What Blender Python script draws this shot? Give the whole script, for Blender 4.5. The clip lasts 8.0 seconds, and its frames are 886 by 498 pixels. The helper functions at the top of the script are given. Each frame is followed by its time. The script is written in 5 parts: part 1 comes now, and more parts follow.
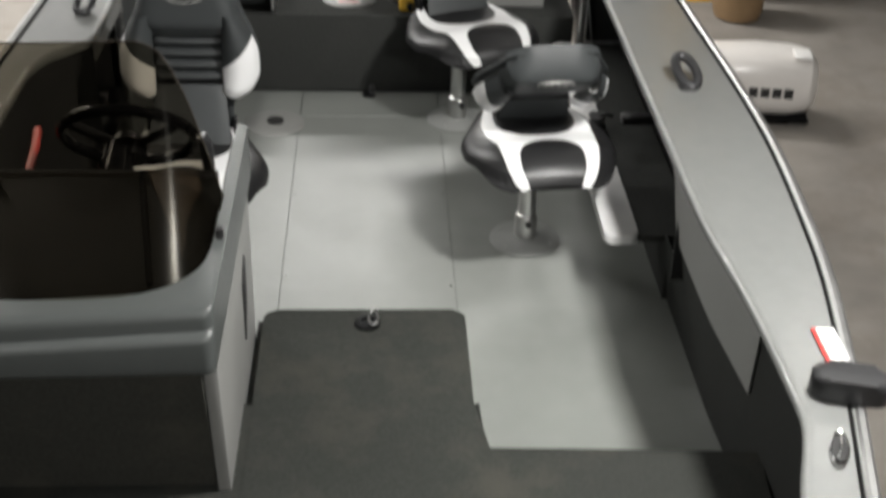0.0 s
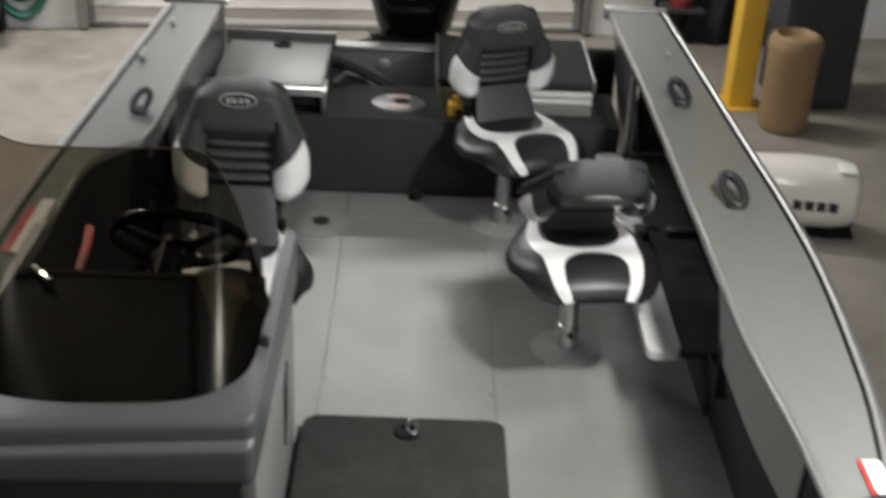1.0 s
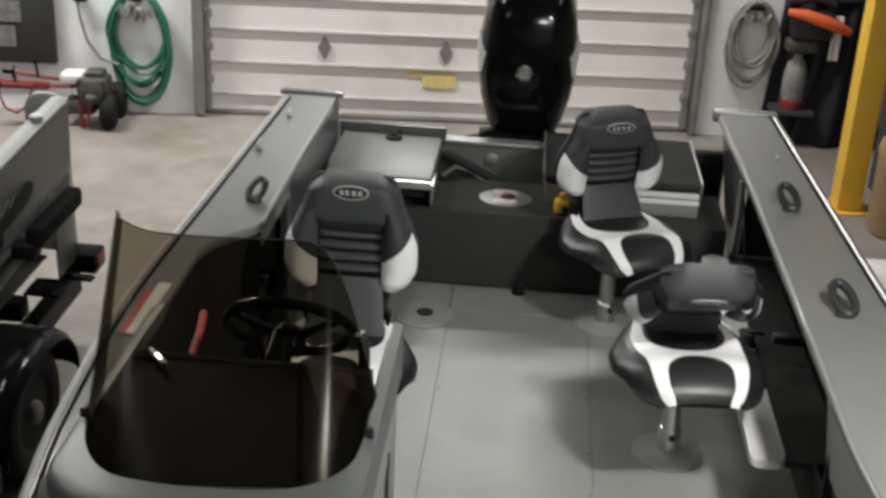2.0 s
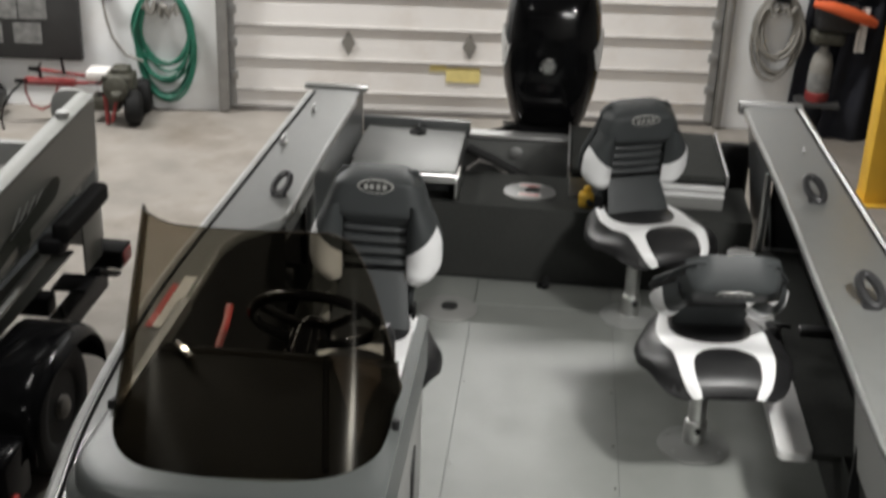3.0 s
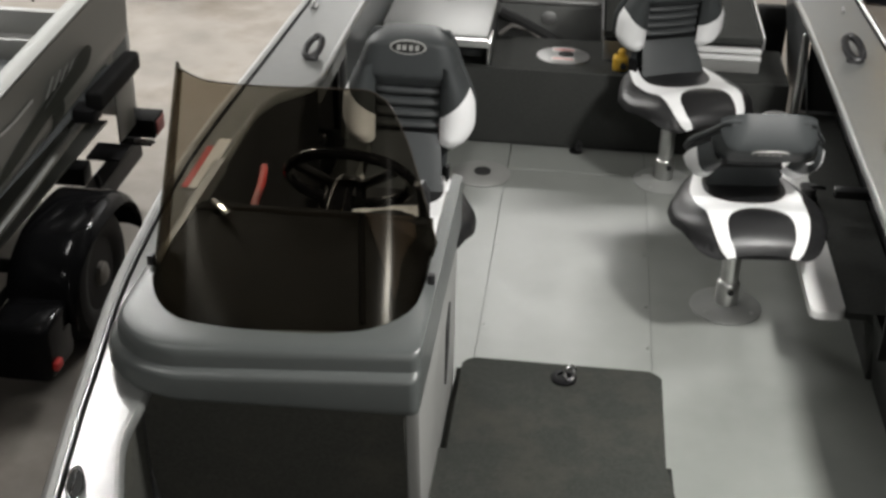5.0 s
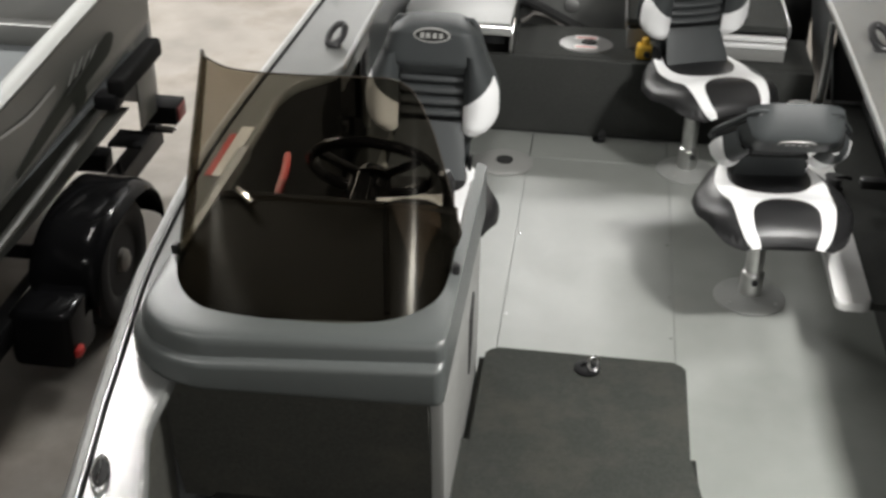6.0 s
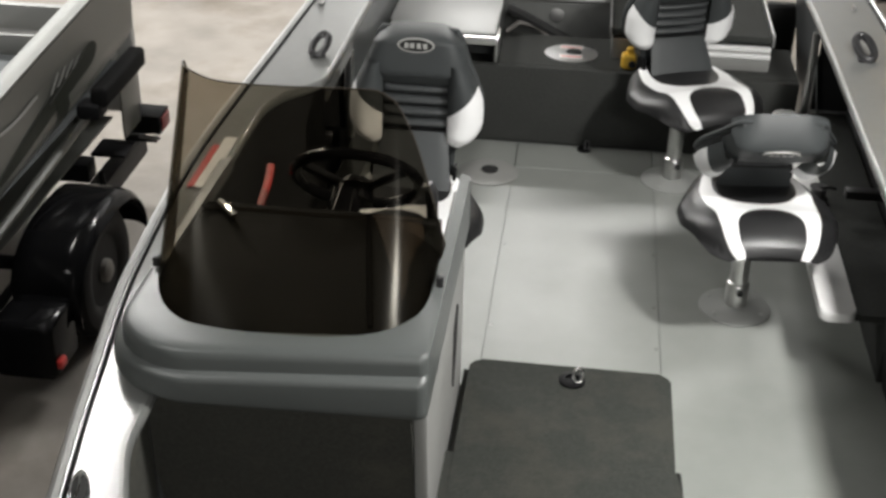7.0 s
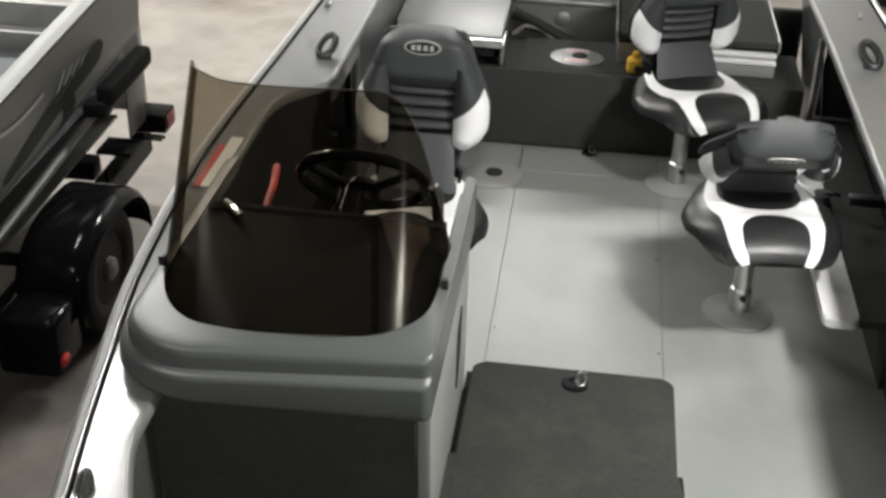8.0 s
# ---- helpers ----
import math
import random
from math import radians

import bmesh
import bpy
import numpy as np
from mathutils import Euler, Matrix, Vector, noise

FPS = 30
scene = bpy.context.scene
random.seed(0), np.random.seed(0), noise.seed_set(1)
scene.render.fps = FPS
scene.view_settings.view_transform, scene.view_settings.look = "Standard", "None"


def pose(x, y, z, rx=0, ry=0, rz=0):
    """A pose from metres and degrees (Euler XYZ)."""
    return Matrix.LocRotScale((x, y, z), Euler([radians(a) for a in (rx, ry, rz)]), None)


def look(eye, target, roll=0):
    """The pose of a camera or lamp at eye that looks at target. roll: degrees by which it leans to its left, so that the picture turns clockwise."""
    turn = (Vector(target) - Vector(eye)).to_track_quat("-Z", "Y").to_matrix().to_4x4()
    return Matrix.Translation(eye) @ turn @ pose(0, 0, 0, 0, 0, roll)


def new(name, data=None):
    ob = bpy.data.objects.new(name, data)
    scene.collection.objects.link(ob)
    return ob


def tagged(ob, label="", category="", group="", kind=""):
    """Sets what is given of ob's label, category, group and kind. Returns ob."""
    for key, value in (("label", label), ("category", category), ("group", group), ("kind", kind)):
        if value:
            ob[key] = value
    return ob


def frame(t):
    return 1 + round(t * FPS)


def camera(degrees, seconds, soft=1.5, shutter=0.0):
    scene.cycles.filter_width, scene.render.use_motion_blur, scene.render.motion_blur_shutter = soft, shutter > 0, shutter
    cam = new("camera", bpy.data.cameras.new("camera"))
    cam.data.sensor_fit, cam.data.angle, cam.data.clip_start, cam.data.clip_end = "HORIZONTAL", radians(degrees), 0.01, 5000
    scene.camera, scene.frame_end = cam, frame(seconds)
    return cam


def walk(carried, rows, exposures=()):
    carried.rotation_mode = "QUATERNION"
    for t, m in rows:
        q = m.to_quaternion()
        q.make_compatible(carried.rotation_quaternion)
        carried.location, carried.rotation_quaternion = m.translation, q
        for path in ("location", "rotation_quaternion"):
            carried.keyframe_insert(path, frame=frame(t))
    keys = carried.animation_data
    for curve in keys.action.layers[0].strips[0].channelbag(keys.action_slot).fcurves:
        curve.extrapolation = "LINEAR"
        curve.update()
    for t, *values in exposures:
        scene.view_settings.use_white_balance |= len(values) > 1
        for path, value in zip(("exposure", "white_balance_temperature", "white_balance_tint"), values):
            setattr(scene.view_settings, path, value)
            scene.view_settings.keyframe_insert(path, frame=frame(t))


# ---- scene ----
cam = camera(38.5, 8.0, soft=3.0, shutter=0.95)
PATH = [
    (0, (0.044, 0.001, 2.138), (0.148, 1.692, 1.075), 1.9),
    (0.5, (0.053, 0.005, 2.168), (0.138, 1.736, 1.169), 2.8),
    (1, (0.025, 0.019, 2.183), (0.068, 1.783, 1.243), 2.9),
    (1.5, (-0.005, 0.013, 2.196), (-0.055, 1.812, 1.323), 3.4),
    (1.7, (0.0, 0.002, 2.215), (-0.086, 1.813, 1.372), 3.3),
    (2.8, (-0.001, -0.005, 2.201), (-0.153, 1.819, 1.394), 2.1),
    (3, (-0.001, -0.006, 2.206), (-0.156, 1.808, 1.377), 2.1),
    (3.5, (-0.006, -0.006, 2.2), (-0.172, 1.791, 1.339), 2.1),
    (4, (-0.011, -0.01, 2.193), (-0.196, 1.765, 1.292), 2.3),
    (4.5, (-0.005, -0.023, 2.176), (-0.213, 1.714, 1.207), 1.7),
    (4.7, (0.0, -0.037, 2.171), (-0.19, 1.692, 1.185), 1.2),
    (5.8, (-0.022, -0.021, 2.165), (-0.2255, 1.6865, 1.1515), 1.0),
    (6, (-0.022, -0.021, 2.165), (-0.237, 1.686, 1.146), 1.0),
    (6.5, (-0.02, -0.013, 2.167), (-0.25, 1.694, 1.15), 1.2),
    (7, (-0.018, -0.001, 2.166), (-0.213, 1.715, 1.157), 1.3),
    (7.5, (-0.02, -0.006, 2.168), (-0.214, 1.713, 1.164), 1.7),
    (8, (-0.025, -0.008, 2.171), (-0.223, 1.709, 1.164), 1.9),
]
walk(cam, [(t, look(eye, target, roll)) for t, eye, target, roll in PATH],
     exposures=[(0, -0.38), (0.5, -0.76), (1.5, -0.77), (3, -0.7), (4.5, -0.58), (6, -0.22), (8, -0.22)])

# ---- light: added strip lamps, all out of view ----
world = bpy.data.worlds.new("night")
scene.world = world
world.use_nodes = True
world.node_tree.nodes["Background"].inputs[0].default_value = (0.5, 0.55, 0.6, 1)
world.node_tree.nodes["Background"].inputs[1].default_value = 0.006
GROUND = -0.8
CEIL = 3.4
# place, turn, length, watts of each added lamp
TUBES = [
    # Key lamp, set where the seat and gunwale shadows point; fitting unseen.
    ((1.12, 2.0, 2.35), 0, 0.25, 140),
    # Set for the glare on the port gunwale.
    ((-2.3, 4.75, 3.1), 90, 1.2, 60),
    # Weak added fill for the starboard floor.
    ((2.26, 4.8, 3.1), 90, 1.2, 6),
    # Two added lamps that brighten the door wall.
    ((-4.3, 7.6, 3.1), 5.35, 1.5, 315),
    ((-0.2, 8.0, 3.1), 5.35, 1.5, 215),
    # Added fill from behind the camera for the console front.
    ((1.2, -1.5, 3.1), 0, 0.9, 160),
    # Set for the streak on the windshield's left bend.
    ((-2.15, 1.05, 3.1), 0, 0.9, 28),
]


# ---- mesh helpers ----
def mesh_of(bm, name, material):
    me = bpy.data.meshes.new(name)
    bmesh.ops.recalc_face_normals(bm, faces=bm.faces)
    bm.to_mesh(me)
    bm.free()
    for m in (material if isinstance(material, (list, tuple)) else [material]):
        me.materials.append(m)
    return me


def part(name, bm, material, parent=None, label="", smooth=35):
    ob = new(name, mesh_of(bm, name, material))
    if smooth:
        ob.data.polygons.foreach_set("use_smooth", [True] * len(ob.data.polygons))
        ob.data.set_sharp_from_angle(angle=radians(smooth))
    if parent is not None:
        ob.parent = parent
    if label:
        ob["label"] = label
    return ob


def thing(name, label, category, m=None, group="", kind=""):
    ob = new(name)
    if m is not None:
        ob.matrix_basis = m
    return tagged(ob, label, category, group, kind)


def box(x0, x1, y0, y1, z0, z1, bevel=0.0, seg=2, bm=None, m=None):
    bm2 = bmesh.new()
    bmesh.ops.create_cube(bm2, size=1)
    bmesh.ops.scale(bm2, vec=(x1 - x0, y1 - y0, z1 - z0), verts=bm2.verts)
    bmesh.ops.translate(bm2, vec=((x0 + x1) / 2, (y0 + y1) / 2, (z0 + z1) / 2), verts=bm2.verts)
    if bevel:
        bmesh.ops.bevel(bm2, geom=bm2.edges[:], offset=bevel, segments=seg, affect="EDGES", profile=0.5)
    if m is not None:
        bmesh.ops.transform(bm2, matrix=m, verts=bm2.verts)
    return join(bm, bm2)


def join(bm, other):
    if bm is None:
        return other
    tmp = bpy.data.meshes.new("tmp")
    other.to_mesh(tmp)
    other.free()
    bm.from_mesh(tmp)
    bpy.data.meshes.remove(tmp)
    return bm


def lathe(profile, seg=32, bm=None, m=None):
    """A body of revolution round z from (radius, height) pairs."""
    b = bmesh.new()
    rings = []
    for r, z in profile:
        rings.append([b.verts.new((max(r, 1e-5) * math.cos(2 * math.pi * k / seg), max(r, 1e-5) * math.sin(2 * math.pi * k / seg), z)) for k in range(seg)])
    for a, c in zip(rings, rings[1:]):
        for k in range(seg):
            b.faces.new((a[k], a[(k + 1) % seg], c[(k + 1) % seg], c[k]))
    b.faces.new(rings[0][::-1])
    b.faces.new(rings[-1])
    bmesh.ops.remove_doubles(b, verts=b.verts, dist=1e-5)
    if m is not None:
        bmesh.ops.transform(b, matrix=m, verts=b.verts)
    return join(bm, b)


def tube(points, radius, seg=10, closed=False, bm=None):
    b = bmesh.new()
    pts = [Vector(p) for p in points]
    n = len(pts)
    rings = []
    up = Vector((0.13, 0.21, 0.97))
    for k, p in enumerate(pts):
        a = pts[(k - 1) % n] if closed or k else p
        c = pts[(k + 1) % n] if closed or k < n - 1 else p
        d = (c - a).normalized()
        s1 = d.cross(up)
        if s1.length < 0.05:
            s1 = d.cross(Vector((1, 0, 0)))
        s1.normalize()
        s2 = d.cross(s1)
        rad = radius[k] if isinstance(radius, (list, tuple)) else radius
        rings.append([b.verts.new(p + rad * (math.cos(2 * math.pi * j / seg) * s1 + math.sin(2 * math.pi * j / seg) * s2)) for j in range(seg)])
    for k in range(n if closed else n - 1):
        a, c = rings[k], rings[(k + 1) % n]
        for j in range(seg):
            b.faces.new((a[j], a[(j + 1) % seg], c[(j + 1) % seg], c[j]))
    if not closed:
        b.faces.new(rings[0][::-1])
        b.faces.new(rings[-1])
    return join(bm, b)


def prism(outline, z0, z1, bevel=0.0, seg=2, bm=None, m=None):
    """An upright prism on a plan outline of (x, y) pairs."""
    b = bmesh.new()
    lo = [b.verts.new((x, y, z0)) for x, y in outline]
    hi = [b.verts.new((x, y, z1)) for x, y in outline]
    n = len(lo)
    b.faces.new(lo[::-1])
    top = b.faces.new(hi)
    for k in range(n):
        b.faces.new((lo[k], lo[(k + 1) % n], hi[(k + 1) % n], hi[k]))
    if bevel:
        bmesh.ops.bevel(b, geom=top.edges[:], offset=bevel, segments=seg, affect="EDGES", profile=0.5)
    if m is not None:
        bmesh.ops.transform(b, matrix=m, verts=b.verts)
    return join(bm, b)


def sheet(f, nu, nv, thick=0.0, bm=None):
    """A curved sheet: f(a, b) gives a point for a, b from 0 to 1."""
    b = bmesh.new()
    g = [[b.verts.new(f(i / nu, j / nv)) for i in range(nu + 1)] for j in range(nv + 1)]
    for j in range(nv):
        for i in range(nu):
            b.faces.new((g[j][i], g[j][i + 1], g[j + 1][i + 1], g[j + 1][i]))
    bmesh.ops.remove_doubles(b, verts=b.verts, dist=2e-5)
    if thick:
        bmesh.ops.recalc_face_normals(b, faces=b.faces)
        bmesh.ops.solidify(b, geom=b.faces[:], thickness=thick)
    return join(bm, b)


def curve(pairs):
    """A smooth function through (t, value) pairs."""
    ts = [p[0] for p in pairs]
    vs = [p[1] for p in pairs]
    n = len(ts)
    sl = []
    for k in range(n):
        if 0 < k < n - 1:
            a = (vs[k] - vs[k - 1]) / (ts[k] - ts[k - 1])
            c = (vs[k + 1] - vs[k]) / (ts[k + 1] - ts[k])
            sl.append(0.0 if a * c <= 0 else 2 * a * c / (a + c))
        elif k == 0:
            sl.append((vs[1] - vs[0]) / (ts[1] - ts[0]))
        else:
            sl.append((vs[-1] - vs[-2]) / (ts[-1] - ts[-2]))

    def f(t):
        if t <= ts[0]:
            return vs[0]
        if t >= ts[-1]:
            return vs[-1]
        k = max(i for i in range(n - 1) if ts[i] <= t)
        h = ts[k + 1] - ts[k]
        q = (t - ts[k]) / h
        return ((2 * q**3 - 3 * q * q + 1) * vs[k] + (q**3 - 2 * q * q + q) * h * sl[k]
                + (-2 * q**3 + 3 * q * q) * vs[k + 1] + (q**3 - q * q) * h * sl[k + 1])
    return f


# ---- materials ----
def mat(name, base, rough=0.5, metal=0.0, vary=0.12, scale=6.0, bump=0.0, bump_scale=200.0, stain=None, stain_amount=0.3,
        stain_scale=2.0, coat=0.0, rough_vary=0.08, brush=None, spec=0.5):
    m = bpy.data.materials.new(name)
    m.use_nodes = True
    nt = m.node_tree
    nd, lk = nt.nodes, nt.links
    bs = nd["Principled BSDF"]
    tc = nd.new("ShaderNodeTexCoord")
    mp = nd.new("ShaderNodeMapping")
    lk.new(tc.outputs["Object"], mp.inputs[0])
    if brush:
        mp.inputs["Scale"].default_value = brush
    n1 = nd.new("ShaderNodeTexNoise")
    n1.inputs["Scale"].default_value = scale
    n1.inputs["Detail"].default_value = 6
    lk.new(mp.outputs[0], n1.inputs[0])
    r1 = nd.new("ShaderNodeValToRGB")
    r1.color_ramp.elements[0].position, r1.color_ramp.elements[1].position = 0.3, 0.7
    r1.color_ramp.elements[0].color = (*[c * (1 - vary) for c in base], 1)
    r1.color_ramp.elements[1].color = (*[min(1, c * (1 + vary)) for c in base], 1)
    lk.new(n1.outputs[0], r1.inputs[0])
    col = r1.outputs[0]
    if stain:
        n2 = nd.new("ShaderNodeTexNoise")
        n2.inputs["Scale"].default_value = stain_scale
        n2.inputs["Detail"].default_value = 9
        n2.inputs["Roughness"].default_value = 0.65
        lk.new(tc.outputs["Object"], n2.inputs[0])
        r2 = nd.new("ShaderNodeValToRGB")
        r2.color_ramp.elements[0].position, r2.color_ramp.elements[1].position = 0.48, 0.72
        r2.color_ramp.elements[0].color = (0, 0, 0, 1)
        r2.color_ramp.elements[1].color = (stain_amount,) * 3 + (1,)
        lk.new(n2.outputs[0], r2.inputs[0])
        mx = nd.new("ShaderNodeMix")
        mx.data_type = "RGBA"
        lk.new(r2.outputs[0], mx.inputs[0])
        lk.new(col, mx.inputs[6])
        mx.inputs[7].default_value = (*stain, 1)
        col = mx.outputs[2]
    lk.new(col, bs.inputs["Base Color"])
    mr = nd.new("ShaderNodeMapRange")
    mr.inputs[3].default_value, mr.inputs[4].default_value = max(0, rough - rough_vary), min(1, rough + rough_vary)
    lk.new(n1.outputs[0], mr.inputs[0])
    lk.new(mr.outputs[0], bs.inputs["Roughness"])
    bs.inputs["Metallic"].default_value = metal
    bs.inputs["Coat Weight"].default_value = coat
    bs.inputs["Coat Roughness"].default_value = 0.08
    bs.inputs["Specular IOR Level"].default_value = spec
    if bump:
        n3 = nd.new("ShaderNodeTexNoise")
        n3.inputs["Scale"].default_value = bump_scale
        n3.inputs["Detail"].default_value = 4
        lk.new(mp.outputs[0], n3.inputs[0])
        bp = nd.new("ShaderNodeBump")
        bp.inputs["Strength"].default_value = bump
        bp.inputs["Distance"].default_value = 0.002
        lk.new(n3.outputs[0], bp.inputs["Height"])
        lk.new(bp.outputs[0], bs.inputs["Normal"])
    return m


def weave(name, base):
    """Vinyl floor covering with a fine woven relief."""
    m = mat(name, base, 0.42, vary=0.05, scale=9, stain=tuple(c * 0.75 for c in base), stain_amount=0.35, stain_scale=3)
    nd, lk = m.node_tree.nodes, m.node_tree.links
    bs = nd["Principled BSDF"]
    tc = nd.new("ShaderNodeTexCoord")
    hs = []
    for d in ("X", "Y"):
        w = nd.new("ShaderNodeTexWave")
        w.bands_direction = d
        w.inputs["Scale"].default_value = 55
        w.inputs["Distortion"].default_value = 0.6
        lk.new(tc.outputs["Object"], w.inputs[0])
        hs.append(w)
    mul = nd.new("ShaderNodeMath")
    mul.operation = "MULTIPLY"
    lk.new(hs[0].outputs["Fac"], mul.inputs[0])
    lk.new(hs[1].outputs["Fac"], mul.inputs[1])
    bp = nd.new("ShaderNodeBump")
    bp.inputs["Strength"].default_value = 0.165
    bp.inputs["Distance"].default_value = 0.001
    lk.new(mul.outputs[0], bp.inputs["Height"])
    lk.new(bp.outputs[0], bs.inputs["Normal"])
    return m


def tinted(name, colour):
    m = bpy.data.materials.new(name)
    m.use_nodes = True
    nd, lk = m.node_tree.nodes, m.node_tree.links
    nd.remove(nd["Principled BSDF"])
    tr = nd.new("ShaderNodeBsdfTransparent")
    tr.inputs[0].default_value = (*colour, 1)
    gl = nd.new("ShaderNodeBsdfGlossy")
    gl.inputs["Roughness"].default_value = 0.2
    gl.inputs[0].default_value = (0.055, 0.054, 0.05, 1)
    lw = nd.new("ShaderNodeLayerWeight")
    lw.inputs[0].default_value = 0.5
    pw = nd.new("ShaderNodeMath")
    pw.operation = "POWER"
    lk.new(lw.outputs["Facing"], pw.inputs[0])
    pw.inputs[1].default_value = 5.0
    fr = nd.new("ShaderNodeMath")
    fr.operation = "MULTIPLY_ADD"
    lk.new(pw.outputs[0], fr.inputs[0])
    fr.inputs[1].default_value, fr.inputs[2].default_value = 0.96, 0.04
    mx = nd.new("ShaderNodeMixShader")
    lk.new(fr.outputs[0], mx.inputs[0])
    lk.new(tr.outputs[0], mx.inputs[1])
    lk.new(gl.outputs[0], mx.inputs[2])
    lk.new(mx.outputs[0], nd["Material Output"].inputs[0])
    return m


def glow(name, colour, strength):
    m = bpy.data.materials.new(name)
    m.use_nodes = True
    bs = m.node_tree.nodes["Principled BSDF"]
    bs.inputs["Base Color"].default_value = (*colour, 1)
    bs.inputs["Emission Color"].default_value = (*colour, 1)
    bs.inputs["Emission Strength"].default_value = strength
    return m


M_CONCRETE = mat("concrete", (0.235, 0.215, 0.192), 0.75, vary=0.18, scale=3, bump=0.25, bump_scale=90, stain=(0.135, 0.11, 0.085), stain_amount=0.75, stain_scale=1.3)
M_WALL = mat("white_wall_paint", (0.80, 0.81, 0.82), 0.7, vary=0.03, scale=2, bump=0.15, bump_scale=60, stain=(0.45, 0.38, 0.3), stain_amount=0.25, stain_scale=1.5)
# Ceiling is out of view; its grey is lowered to weaken the bounce.
M_CEIL = mat("unseen_dim_ceiling", (0.33, 0.33, 0.32), 0.8, vary=0.05, bump=0.1)
# For walls out of view; kept dark so that they bounce less light.
M_WALLD = mat("unseen_dark_wall", (0.22, 0.215, 0.205), 0.85, vary=0.12, scale=4, bump=0.3, bump_scale=80)
M_DOOR = mat("door_white_paint", (0.80, 0.775, 0.755), 0.5, vary=0.03, scale=1.5, stain=(0.55, 0.47, 0.4), stain_amount=0.3, stain_scale=2.5)
M_RIB = mat("door_rib_grey", (0.50, 0.48, 0.46), 0.5, vary=0.1, scale=8)
M_JAMB = mat("jamb_brown_grey", (0.17, 0.16, 0.145), 0.6, vary=0.2, scale=7, stain=(0.4, 0.38, 0.35), stain_amount=0.3)
M_GUN = mat("gunwale_grey_paint", (0.148, 0.152, 0.146), 0.36, 0.1, vary=0.05, scale=24, bump=0.03, bump_scale=60, rough_vary=0.03, spec=0.3, coat=1.0)
def flaked(m):
    """Uneven clear coat that breaks up sharp highlights."""
    nd, lk = m.node_tree.nodes, m.node_tree.links
    tc = nd.new("ShaderNodeTexCoord")
    n = nd.new("ShaderNodeTexNoise")
    n.inputs["Scale"].default_value = 75
    n.inputs["Detail"].default_value = 5
    n.inputs["Roughness"].default_value = 0.65
    lk.new(tc.outputs["Object"], n.inputs[0])
    bp = nd.new("ShaderNodeBump")
    bp.inputs["Strength"].default_value = 0.3
    bp.inputs["Distance"].default_value = 0.002
    lk.new(n.outputs[0], bp.inputs["Height"])
    lk.new(bp.outputs[0], nd["Principled BSDF"].inputs["Coat Normal"])


flaked(M_GUN)
M_HULL = mat("hull_dark_grey_paint", (0.10, 0.105, 0.105), 0.35, 0.2, vary=0.08)
M_ALU = mat("aluminium", (0.62, 0.62, 0.61), 0.32, 1.0, vary=0.07, scale=30, brush=(1, 0.08, 1))
M_ALUDULL = mat("dull_aluminium", (0.36, 0.36, 0.355), 0.5, 0.8, vary=0.1, scale=14)
M_RUB = mat("black_rubber", (0.007, 0.007, 0.007), 0.7, vary=0.2, bump=0.1, spec=0.04)
M_PLASTIC = mat("black_plastic", (0.018, 0.018, 0.019), 0.38, vary=0.2, bump=0.1, bump_scale=500)
M_FLOOR = weave("vinyl_floor", (0.203, 0.211, 0.198))
M_CARPET = mat("charcoal_carpet", (0.030, 0.0315, 0.0285), 0.95, vary=0.16, scale=120, bump=0.5, bump_scale=600, stain=(0.058, 0.055, 0.046), stain_amount=0.6, stain_scale=5, spec=0.1)
# Worn carpet, its base also paled in place of missing front light.
M_CARPETF = mat("worn_front_lit_carpet", (0.050, 0.050, 0.044), 0.95, vary=0.18, scale=110, bump=0.5, bump_scale=600, stain=(0.085, 0.080, 0.066), stain_amount=0.55, stain_scale=5, spec=0.1)
M_CARPETD = mat("dark_carpet", (0.043, 0.0445, 0.042), 0.95, vary=0.16, scale=120, bump=0.5, bump_scale=600, stain=(0.06, 0.06, 0.057), stain_amount=0.4, stain_scale=4, spec=0.1)
M_CONSOLE = mat("console_grey_gelcoat", (0.072, 0.078, 0.076), 0.32, vary=0.04, scale=4, bump=0.2, bump_scale=600)
M_PANEL = mat("side_panel_grey", (0.25, 0.25, 0.24), 0.5, 0.1, vary=0.05)
M_LID = mat("livewell_lid_grey", (0.17, 0.172, 0.166), 0.45, vary=0.05, bump=0.1)
M_RAIL = mat("satin_rail_aluminium", (0.30, 0.30, 0.295), 0.42, 0.9, vary=0.12, scale=20)
M_SEAL = mat("grey_door_seal", (0.16, 0.15, 0.14), 0.7, vary=0.15)
# Pale ledge vinyl; on the aft extrusions it paints a lamp's reflection.
M_LEDGE = mat("pale_ledge_and_glint", (0.74, 0.74, 0.73), 0.4, vary=0.04, bump=0.1)
M_PLATE = mat("grey_coated_plate", (0.25, 0.255, 0.245), 0.33, 0.0, vary=0.05)
M_NBDECK = mat("neighbour_deck_grey", (0.125, 0.135, 0.138), 0.7, vary=0.1, scale=3, spec=0.2)
# Black parts, and openings and recesses whose shade is put into the colour.
M_DARK = mat("black_and_recess_shade", (0.012, 0.012, 0.012), 0.8, vary=0.2)
M_EDGE = mat("smoked_acrylic_edge", (0.03, 0.024, 0.018), 0.25, vary=0.1, spec=0.2)
M_DASH = mat("textured_dash_plastic", (0.006, 0.0062, 0.0052), 0.6, vary=0.25, scale=5, bump=0.3, bump_scale=300, stain=(0.013, 0.012, 0.009), stain_amount=0.7, stain_scale=7, spec=0.12)
M_TRAY = mat("brown_liner", (0.035, 0.024, 0.015), 0.5, vary=0.3, scale=14, bump=0.2)
